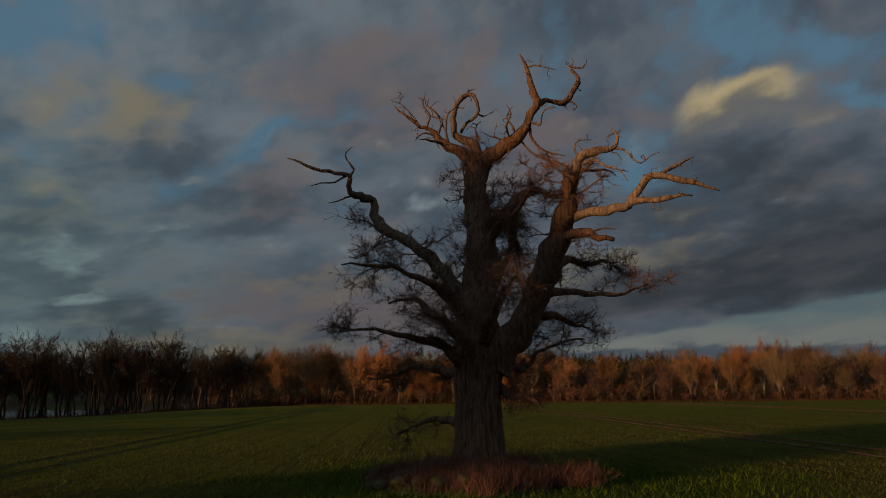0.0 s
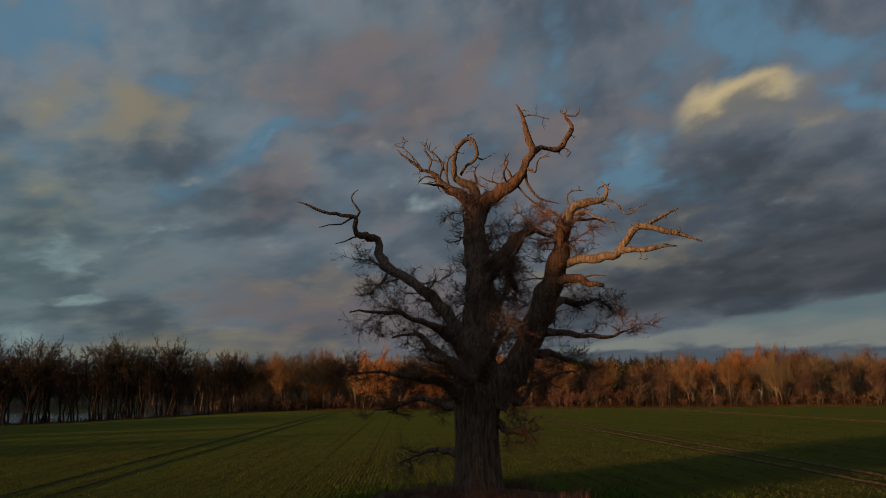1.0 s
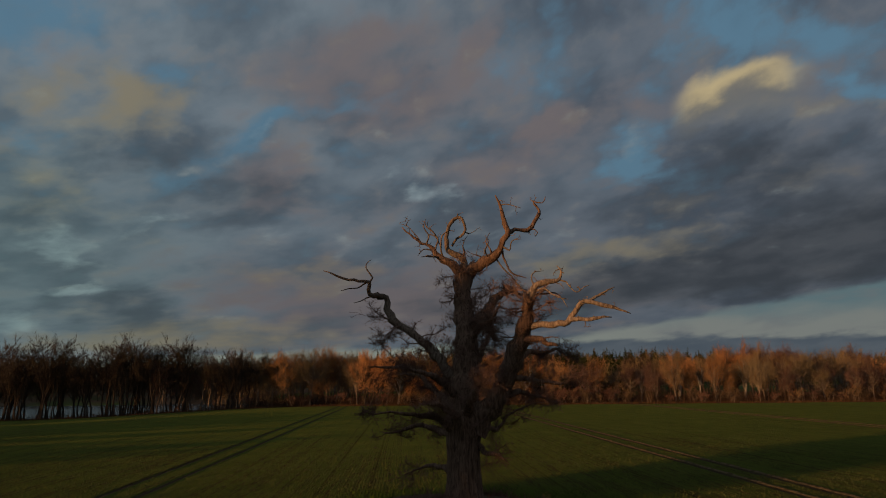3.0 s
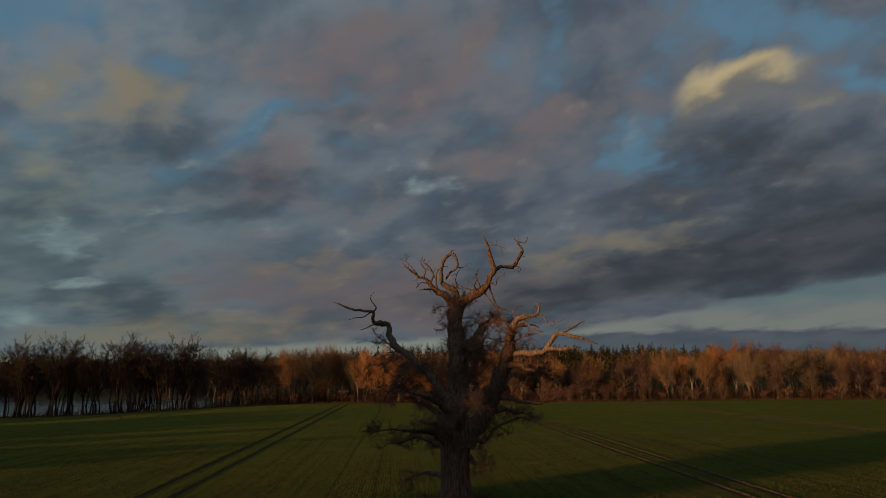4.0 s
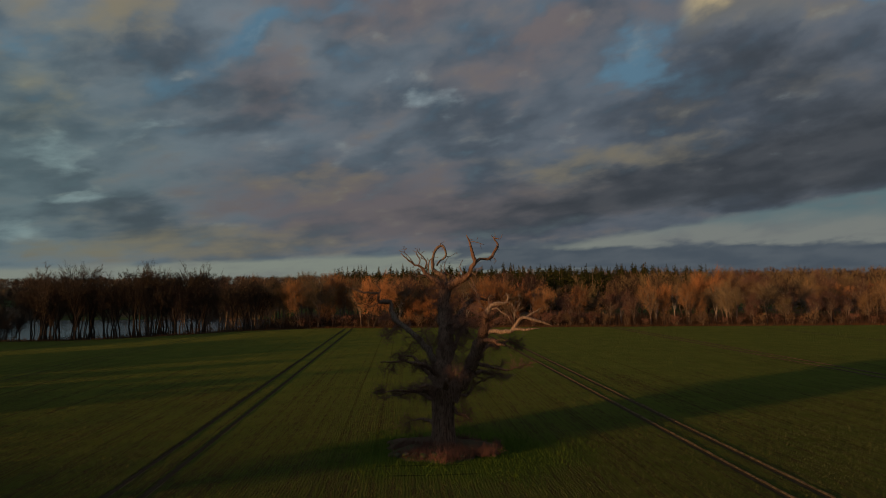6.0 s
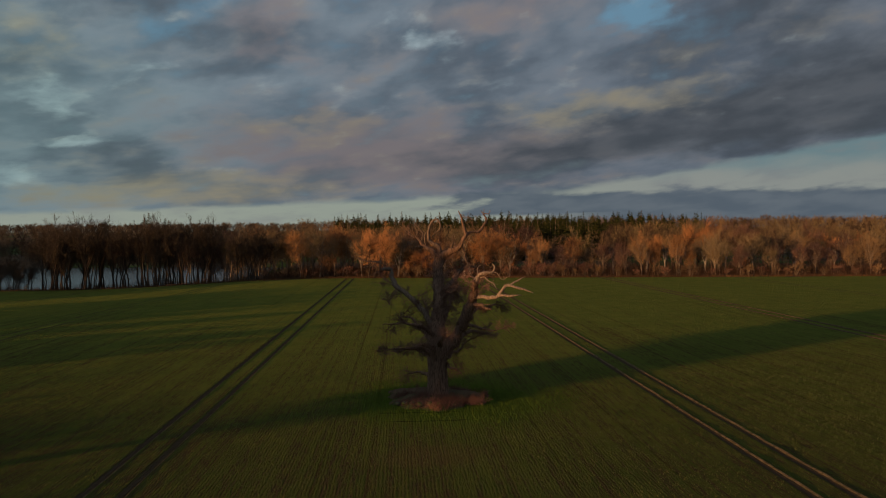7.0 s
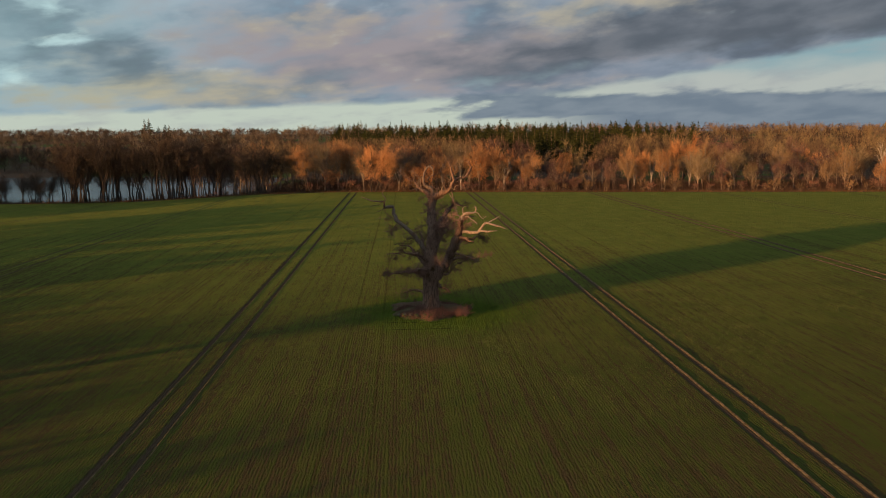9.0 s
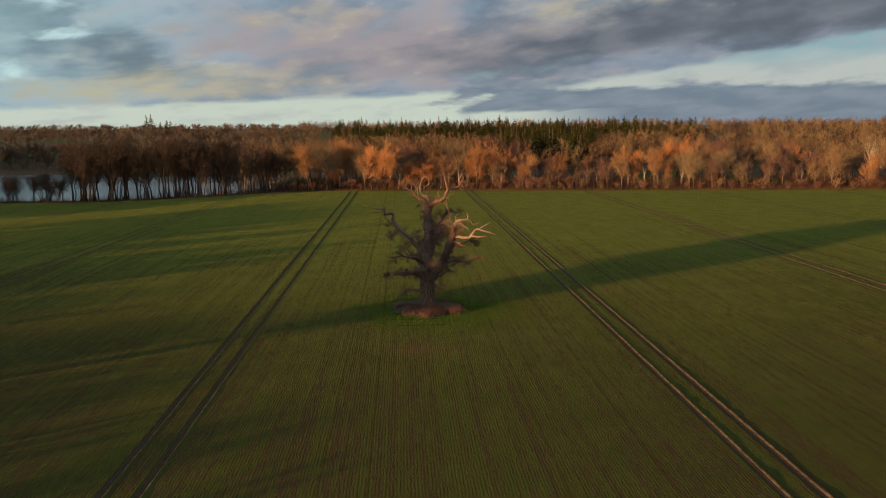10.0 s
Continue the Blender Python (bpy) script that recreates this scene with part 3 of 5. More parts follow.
# ---- the old oak ----
OAK = (
    ("left_limb", "bark", ((-0.28, 0.20, 5.23, 0.300), (-0.90, 0.50, 6.40, 0.280), (-1.64, 1.00, 7.36, 0.255), (-2.51, 1.60, 8.08, 0.230), (-3.23, 2.40, 8.69, 0.227), (-3.59, 3.00, 9.17, 0.212), (-3.69, 3.20, 9.88, 0.203), (-4.14, 2.80, 9.99, 0.148), (-4.47, 2.40, 10.05, 0.135), (-4.51, 2.10, 10.57, 0.114), (-5.03, 1.90, 10.59, 0.082), (-5.76, 1.70, 10.74, 0.065), (-6.70, 1.60, 11.06, 0.024))),
    ("left_limb_twig", "bark", ((-4.49, 2.10, 10.57, 0.072), (-4.33, 2.10, 10.83, 0.062), (-4.60, 2.10, 11.17, 0.046), (-4.66, 2.20, 11.51, 0.038), (-4.43, 2.20, 11.71, 0.017))),
    ("left_limb_twig", "bark", ((-4.64, 2.10, 10.57, 0.062), (-5.03, 2.00, 10.32, 0.049), (-5.47, 1.90, 10.23, 0.037), (-5.87, 1.90, 10.14, 0.018))),
    ("left_limb_twig", "bark", ((-4.25, 2.60, 9.98, 0.063), (-4.65, 2.40, 9.84, 0.050), (-4.93, 2.30, 9.68, 0.037), (-5.28, 2.20, 9.57, 0.018))),
    ("central_stem", "bark", ((-0.05, 0.00, 3.75, 0.730), (-0.07, 0.00, 4.84, 0.608), (-0.02, 0.10, 5.96, 0.578), (0.09, 0.38, 7.15, 0.552), (0.15, 0.75, 8.01, 0.505), (0.06, 1.25, 9.13, 0.440), (0.05, 1.63, 10.18, 0.388), (0.20, 1.83, 10.99, 0.414))),
    ("crown_arm_left", "bark", ((0.19, 1.83, 10.67, 0.351), (-0.18, 1.83, 11.16, 0.228), (-0.58, 1.93, 11.58, 0.188), (-1.05, 2.04, 11.83, 0.167), (-1.29, 2.14, 12.10, 0.147), (-1.48, 2.25, 12.48, 0.096), (-1.88, 2.25, 12.61, 0.075), (-2.36, 2.25, 12.91, 0.053), (-2.90, 2.35, 13.35, 0.021))),
    ("crown_arm_left_twig", "dead", ((-1.88, 2.25, 12.57, 0.063), (-2.30, 2.25, 13.09, 0.046), (-2.66, 2.25, 13.45, 0.034), (-3.04, 2.25, 13.61, 0.021), (-2.45, 2.25, 13.74, 0.013))),
    ("crown_arm_left_twig", "dead", ((-1.35, 2.14, 12.18, 0.063), (-1.83, 2.04, 12.22, 0.046), (-2.10, 1.93, 11.87, 0.017))),
    ("crown_arm_left_twig", "bark", ((-1.03, 2.04, 11.79, 0.084), (-1.42, 1.72, 11.81, 0.062), (-1.79, 1.41, 11.74, 0.041), (-1.98, 1.20, 11.71, 0.016))),
    ("crown_arm_left_twig", "dead", ((-1.23, 2.14, 12.22, 0.084), (-1.09, 2.25, 12.80, 0.072), (-1.39, 2.35, 13.24, 0.064), (-1.64, 2.35, 13.42, 0.051), (-1.57, 2.35, 13.77, 0.019))),
    ("crown_arm_left_twig", "dead", ((-0.93, 2.14, 12.29, 0.063), (-1.21, 2.46, 12.97, 0.051), (-1.58, 2.56, 13.11, 0.039), (-1.87, 2.67, 13.58, 0.017))),
    ("crown_hook", "dead", ((0.21, 1.93, 11.02, 0.312), (0.15, 2.06, 11.63, 0.209), (-0.20, 2.06, 11.94, 0.189), (-0.59, 2.11, 12.17, 0.169), (-0.67, 2.22, 12.83, 0.127), (-0.55, 2.40, 13.45, 0.118), (-0.30, 2.40, 13.81, 0.108), (0.01, 2.40, 13.91, 0.097), (0.26, 2.40, 13.55, 0.097), (0.22, 2.53, 13.14, 0.086), (-0.12, 2.66, 12.87, 0.076), (-0.37, 2.80, 12.51, 0.065))),
    ("crown_hook_twig", "dead", ((-0.21, 2.40, 13.81, 0.086), (-0.10, 2.40, 13.95, 0.065), (-0.08, 2.40, 14.15, 0.030))),
    ("crown_hook_twig", "dead", ((0.22, 2.53, 13.23, 0.056), (0.54, 2.66, 13.15, 0.039), (0.89, 2.66, 13.33, 0.016))),
    ("crown_hook_twig", "bark", ((0.06, 1.99, 11.65, 0.083), (0.23, 2.18, 12.09, 0.064), (0.11, 1.97, 12.38, 0.042), (0.46, 3.20, 13.15, 0.018))),
    ("crown_arm_left_twig", "dead", ((-0.84, 1.98, 11.73, 0.089), (-0.98, 1.83, 12.30, 0.079), (-0.90, 1.67, 12.83, 0.063), (-0.63, 1.62, 13.11, 0.042), (-0.71, 1.56, 13.49, 0.017))),
    ("crown_arm_left_twig", "dead", ((-1.66, 2.25, 12.54, 0.079), (-1.57, 2.04, 12.93, 0.063), (-1.83, 1.93, 13.30, 0.047), (-1.70, 1.83, 13.72, 0.017))),
    ("crown_arm_right_twig", "dead", ((1.30, 0.98, 11.50, 0.082), (1.05, 0.29, 11.82, 0.066), (1.18, -0.10, 12.15, 0.050), (0.98, -0.20, 12.48, 0.016))),
    ("crown_arm_right", "bark", ((0.23, 1.83, 10.77, 0.331), (0.62, 1.56, 11.16, 0.267), (1.04, 1.24, 11.35, 0.244), (1.49, 0.78, 11.60, 0.220), (1.78, 0.36, 11.85, 0.178), (1.96, 0.20, 12.33, 0.148), (2.12, 0.20, 12.75, 0.129), (1.97, 0.20, 13.26, 0.109), (1.81, 0.20, 13.89, 0.080), (1.63, 0.20, 14.56, 0.032))),
    ("crown_arm_right_twig", "dead", ((1.78, 0.20, 14.02, 0.060), (2.04, 0.10, 14.06, 0.048), (2.38, 0.00, 13.98, 0.040), (2.76, -0.10, 13.83, 0.020))),
    ("crown_arm_right_branch", "bark", ((2.09, 0.20, 12.67, 0.119), (2.54, 0.40, 12.88, 0.100), (3.17, 0.70, 12.93, 0.101), (3.54, 0.80, 13.32, 0.092), (3.78, 0.80, 13.71, 0.082), (3.74, 0.80, 14.06, 0.066), (3.56, 0.80, 14.35, 0.051), (3.93, 0.70, 14.28, 0.033), (4.11, 0.70, 14.64, 0.014))),
    ("crown_arm_right_twig", "bark", ((3.17, 0.70, 12.93, 0.061), (3.46, 0.70, 12.97, 0.041), (3.64, 0.70, 12.83, 0.016))),
    ("crown_arm_right_twig", "dead", ((1.87, 0.23, 12.05, 0.079), (2.15, 0.00, 11.81, 0.058), (2.24, -0.40, 12.18, 0.046), (2.65, -0.60, 12.23, 0.019))),
    ("crown_arm_right_twig", "bark", ((1.51, 0.80, 11.59, 0.081), (1.34, 0.67, 11.97, 0.060), (1.15, 0.80, 12.39, 0.040), (1.38, 0.90, 12.84, 0.016))),
    ("crown_arm_right_twig", "bark", ((1.23, 1.11, 11.45, 0.071), (0.92, 1.14, 11.70, 0.051), (0.55, 1.17, 11.84, 0.032), (0.23, 1.15, 12.00, 0.014))),
    ("crown_arm_right_twig", "bark", ((1.89, 0.36, 11.85, 0.080), (2.00, 0.39, 11.37, 0.067), (2.11, -0.80, 10.63, 0.056), (2.44, -1.00, 10.45, 0.041), (2.75, -1.20, 10.29, 0.018))),
    ("crown_arm_right_twig", "dead", ((1.65, 0.88, 11.53, 0.069), (1.91, 0.59, 11.06, 0.060), (2.17, -0.06, 10.60, 0.058), (2.27, -2.00, 9.82, 0.062), (2.53, -2.60, 9.47, 0.078))),
    ("right_limb", "bark", ((0.30, -0.10, 3.56, 0.690), (0.93, -0.30, 4.44, 0.600), (1.52, -0.60, 5.41, 0.561), (1.92, -1.00, 6.35, 0.521), (2.27, -1.40, 7.28, 0.463), (2.43, -1.80, 8.01, 0.388), (2.55, -2.20, 8.72, 0.314), (2.60, -2.60, 9.42, 0.259))),
    ("right_limb_top", "dead", ((2.57, -2.60, 9.20, 0.241), (2.74, -2.80, 9.68, 0.188), (3.14, -2.90, 9.90, 0.154), (3.56, -3.00, 9.94, 0.136), (3.88, -3.00, 10.05, 0.111), (3.91, -3.00, 10.33, 0.068), (3.79, -3.00, 10.62, 0.021))),
    ("right_limb_twig", "dead", ((3.84, -3.00, 9.97, 0.068), (4.12, -3.10, 9.87, 0.054), (4.28, -3.20, 9.59, 0.047), (4.51, -3.30, 9.42, 0.040), (4.79, -3.40, 9.60, 0.034), (5.05, -3.50, 9.69, 0.013))),
    ("right_limb_twig", "dead", ((2.87, -2.80, 9.53, 0.103), (3.20, -3.00, 9.58, 0.085), (3.48, -3.20, 9.34, 0.067), (3.75, -3.40, 9.21, 0.050), (4.00, -3.60, 8.74, 0.016))),
    ("right_limb_twig", "bark", ((2.66, -2.60, 9.34, 0.086), (3.22, -2.40, 9.44, 0.070), (3.70, -2.30, 9.51, 0.053), (4.07, -2.20, 9.36, 0.018))),
    ("right_limb_twig", "dead", ((2.77, -2.80, 9.75, 0.086), (2.72, -2.50, 10.14, 0.059), (2.90, -2.40, 10.39, 0.042), (3.32, -2.30, 10.49, 0.016))),
    ("right_lower_limb", "dead", ((2.46, -1.80, 7.98, 0.247), (3.01, -2.30, 8.07, 0.190), (3.57, -2.80, 8.14, 0.169), (4.12, -3.10, 8.19, 0.159), (4.45, -3.20, 8.54, 0.151), (4.62, -3.30, 8.97, 0.142), (5.02, -3.40, 8.97, 0.133), (5.52, -3.50, 8.84, 0.108), (6.08, -3.60, 8.71, 0.083), (6.64, -3.70, 8.43, 0.020))),
    ("right_lower_limb_branch", "dead", ((4.12, -3.10, 8.21, 0.134), (4.57, -3.30, 8.28, 0.108), (5.11, -3.60, 8.27, 0.090), (5.81, -3.70, 8.31, 0.023))),
    ("right_lower_limb_branch", "dead", ((4.96, -3.40, 8.97, 0.108), (5.39, -3.30, 9.25, 0.084), (5.77, -3.30, 9.43, 0.059), (6.19, -3.20, 9.64, 0.017))),
    ("right_stub", "bark", ((2.30, -1.50, 7.57, 0.178), (2.72, -2.00, 7.50, 0.139), (3.08, -2.40, 7.48, 0.120), (3.36, -2.60, 7.30, 0.110), (3.74, -2.70, 7.25, 0.068))),
    ("right_stub_twig", "bark", ((3.04, -2.40, 7.48, 0.060), (3.41, -2.60, 7.55, 0.041), (3.83, -2.80, 7.50, 0.013))),
    ("right_side_branch", "bark", ((2.04, -0.80, 5.84, 0.162), (2.67, -1.40, 5.83, 0.106), (3.25, -1.90, 5.69, 0.086), (3.83, -2.30, 5.60, 0.058), (4.33, -2.50, 5.74, 0.037), (4.72, -2.70, 5.93, 0.013))),
    ("centre_fork_branch", "bark", ((0.49, 0.30, 8.31, 0.307), (1.08, 1.20, 8.96, 0.240), (1.73, 2.00, 9.76, 0.186), (2.48, 2.60, 10.18, 0.128), (3.41, 3.00, 9.99, 0.043))),
    ("centre_fork_branch", "bark", ((1.14, 1.20, 9.00, 0.180), (1.34, 1.60, 8.60, 0.202), (1.51, 2.00, 8.02, 0.143), (1.83, 2.40, 7.72, 0.062))),
    ("centre_fork_branch", "bark", ((0.27, 0.20, 7.70, 0.190), (0.72, -0.60, 8.29, 0.129), (1.10, -1.20, 8.43, 0.090), (1.44, -1.50, 9.19, 0.036))),
    ("low_branch_left", "bark", ((-0.73, 0.60, 1.81, 0.147), (-1.10, 1.20, 1.85, 0.113), (-1.53, 1.80, 1.89, 0.096), (-2.12, 2.40, 1.68, 0.063), (-2.81, 3.00, 1.31, 0.024))),
    ("low_branch_left", "bark", ((-0.73, -0.40, 3.73, 0.215), (-1.39, -1.30, 4.22, 0.156), (-2.10, -2.00, 4.34, 0.109), (-2.76, -2.70, 4.46, 0.073), (-3.54, -3.30, 4.51, 0.047), (-4.32, -3.80, 4.57, 0.015))),
    ("low_branch_left", "bark", ((-0.59, 0.50, 4.51, 0.225), (-1.07, 1.20, 5.10, 0.174), (-1.53, 1.80, 5.48, 0.139), (-1.91, 2.30, 5.96, 0.101), (-2.51, 2.90, 6.14, 0.062), (-3.16, 3.40, 5.99, 0.025))),
    ("low_branch_left", "bark", ((-0.61, -0.40, 5.17, 0.200), (-1.23, -1.20, 5.80, 0.150), (-1.84, -2.00, 6.03, 0.111), (-2.52, -2.60, 6.28, 0.083), (-3.32, -3.20, 6.35, 0.055), (-4.20, -3.60, 6.34, 0.016))),
    ("low_branch_left", "bark", ((-0.71, 0.60, 3.41, 0.186), (-1.26, 1.60, 3.53, 0.155), (-2.12, 2.40, 3.66, 0.110), (-3.02, 3.00, 3.39, 0.061), (-3.85, 3.50, 3.27, 0.021))),
    ("low_branch_right", "bark", ((0.87, 0.30, 3.75, 0.185), (1.28, 1.00, 3.49, 0.133), (1.70, 1.50, 3.60, 0.097), (2.16, 2.00, 4.11, 0.068), (3.35, 2.80, 4.53, 0.049), (4.19, 3.20, 4.67, 0.017))),
    ("low_branch_right", "bark", ((1.95, -0.40, 5.16, 0.164), (2.58, 0.40, 5.24, 0.113), (3.28, 1.00, 5.00, 0.077), (4.01, 1.60, 4.95, 0.020))),
    ("low_branch_right", "bark", ((0.56, -0.20, 2.84, 0.162), (0.81, -0.90, 2.67, 0.105), (1.22, -1.50, 2.58, 0.068), (1.63, -2.00, 2.30, 0.017))),
    ("low_branch_right", "bark", ((2.35, -1.00, 6.72, 0.180), (3.00, -0.20, 7.01, 0.131), (3.71, 0.40, 6.96, 0.096), (4.43, 1.00, 7.22, 0.059), (4.88, 1.40, 7.13, 0.020))),
    ("back_branch", "bark", ((0.04, 0.60, 5.27, 0.265), (0.60, 2.00, 6.21, 0.201), (1.09, 3.20, 7.23, 0.149), (1.57, 4.20, 8.06, 0.100), (1.82, 5.00, 8.91, 0.034))),
    ("back_branch", "bark", ((-0.17, 0.60, 4.52, 0.263), (-0.52, 2.00, 5.41, 0.200), (-0.73, 3.20, 6.17, 0.147), (-0.88, 4.20, 6.95, 0.098), (-1.16, 5.00, 7.53, 0.034))),
    ("front_branch", "bark", ((-0.03, -0.80, 4.42, 0.231), (0.11, -2.00, 5.00, 0.152), (0.24, -3.00, 5.39, 0.106), (0.38, -3.80, 5.68, 0.071), (0.51, -4.60, 5.95, 0.023))),
    ("front_branch", "bark", ((-0.48, -0.80, 4.24, 0.212), (-1.00, -2.00, 4.50, 0.151), (-1.31, -3.00, 4.75, 0.105), (-1.67, -3.80, 4.83, 0.070), (-2.14, -4.40, 5.00, 0.023))),
)


def curve_points(pts, radii, step):
    """A smooth run through the given points."""
    P = [pts[0] * 2 - pts[1], *pts, pts[-1] * 2 - pts[-2]]
    R = [radii[0], *radii, radii[-1]]
    out, rr = [], []
    for i in range(1, len(P) - 2):
        k = max(2, int(np.linalg.norm(P[i + 1] - P[i]) / step))
        for j in range(k):
            t = j / k
            out.append(0.5 * (2 * P[i] + (P[i + 1] - P[i - 1]) * t + (2 * P[i - 1] - 5 * P[i] + 4 * P[i + 1] - P[i + 2]) * t * t + (3 * P[i] - P[i - 1] - 3 * P[i + 1] + P[i + 2]) * t ** 3))
            rr.append(R[i] + (R[i + 1] - R[i]) * t)
    out.append(P[-2])
    rr.append(R[-2])
    return out, rr


def gnarled(g, pts, radii, sides, lumps, seed):
    """A stem with knots and flutes."""
    first = len(g.v)
    g.stem(pts, radii, sides)
    for i in range(first, len(g.v)):
        ring = (i - first) // sides
        c, p = pts[ring], g.v[i]
        q = Vector(p) * 1.6 + Vector((seed, 0, 0))
        k = 1 + lumps * noise.noise(q) + lumps * 0.7 * noise.noise(q * 3.1)
        g.v[i] = c + (p - c) * k
    g.v.append(pts[-1])
    end = len(g.v) - 1
    for k in range(sides):
        g.f.append((end - sides + k, end - sides + (k + 1) % sides, end))


def spray(g, rng, start, way, length, radius, depth):
    """A twig that forks into finer twigs; the last order are thin spikes."""
    n = 5 if depth > 1 else 3
    pts, d = [start], unit(way)
    for i in range(n):
        d = unit(d + rng.normal(size=3) * 0.34 + np.array((0, 0, 0.05)))
        pts.append(pts[-1] + d * length / n)
    g.stem(pts, [radius * (1 - 0.75 * i / n) for i in range(n + 1)], 3)
    for k in range(8 if depth > 1 else 7):
        i = rng.integers(1, n + 1)
        q = pts[i] + (pts[i - 1] - pts[i]) * rng.random()
        way = unit(pts[-1] - pts[0]) * 0.7 + unit(rng.normal(size=3) * np.array((1, 1, 0.6))) * 0.95
        if depth > 1:
            spray(g, rng, q, way, length * rng.uniform(0.30, 0.52), max(0.007, radius * 0.55), depth - 1)
        else:
            e = q + unit(way) * length * rng.uniform(0.25, 0.5)
            g.spike(q, e, 0.0048, rng)


def bough(g, rng, start, way, length, radius):
    """A crooked side branch whose outer part carries flat sprays of fine twigs."""
    n = 8
    pts, d = [start], unit(way)
    for i in range(n):
        d = unit(d + rng.normal(size=3) * (0.30, 0.30, 0.22) + np.array((0, 0, 0.06 if i > 3 else -0.03)))
        pts.append(pts[-1] + d * length / n)
    g.stem(pts, [radius * (1 - 0.82 * i / n) for i in range(n + 1)], 5)
    for k in range(int(5 + 6 * length)):
        q = rng.uniform(0.28, 1.0) * n
        i = min(int(q), n - 1)
        at = pts[i] + (pts[i + 1] - pts[i]) * (q - i)
        side = unit(unit(pts[i + 1] - pts[i]) * 0.75 + rng.normal(size=3) * (0.8, 0.8, 0.45))
        spray(g, rng, at, side, rng.uniform(0.32, 0.78) * (1.15 - 0.4 * q / n), radius * 0.30, 1)
        if k % 2:
            spray(g, rng, at, unit(side + rng.normal(size=3) * 0.5), rng.uniform(0.35, 0.8), radius * 0.38, 2)


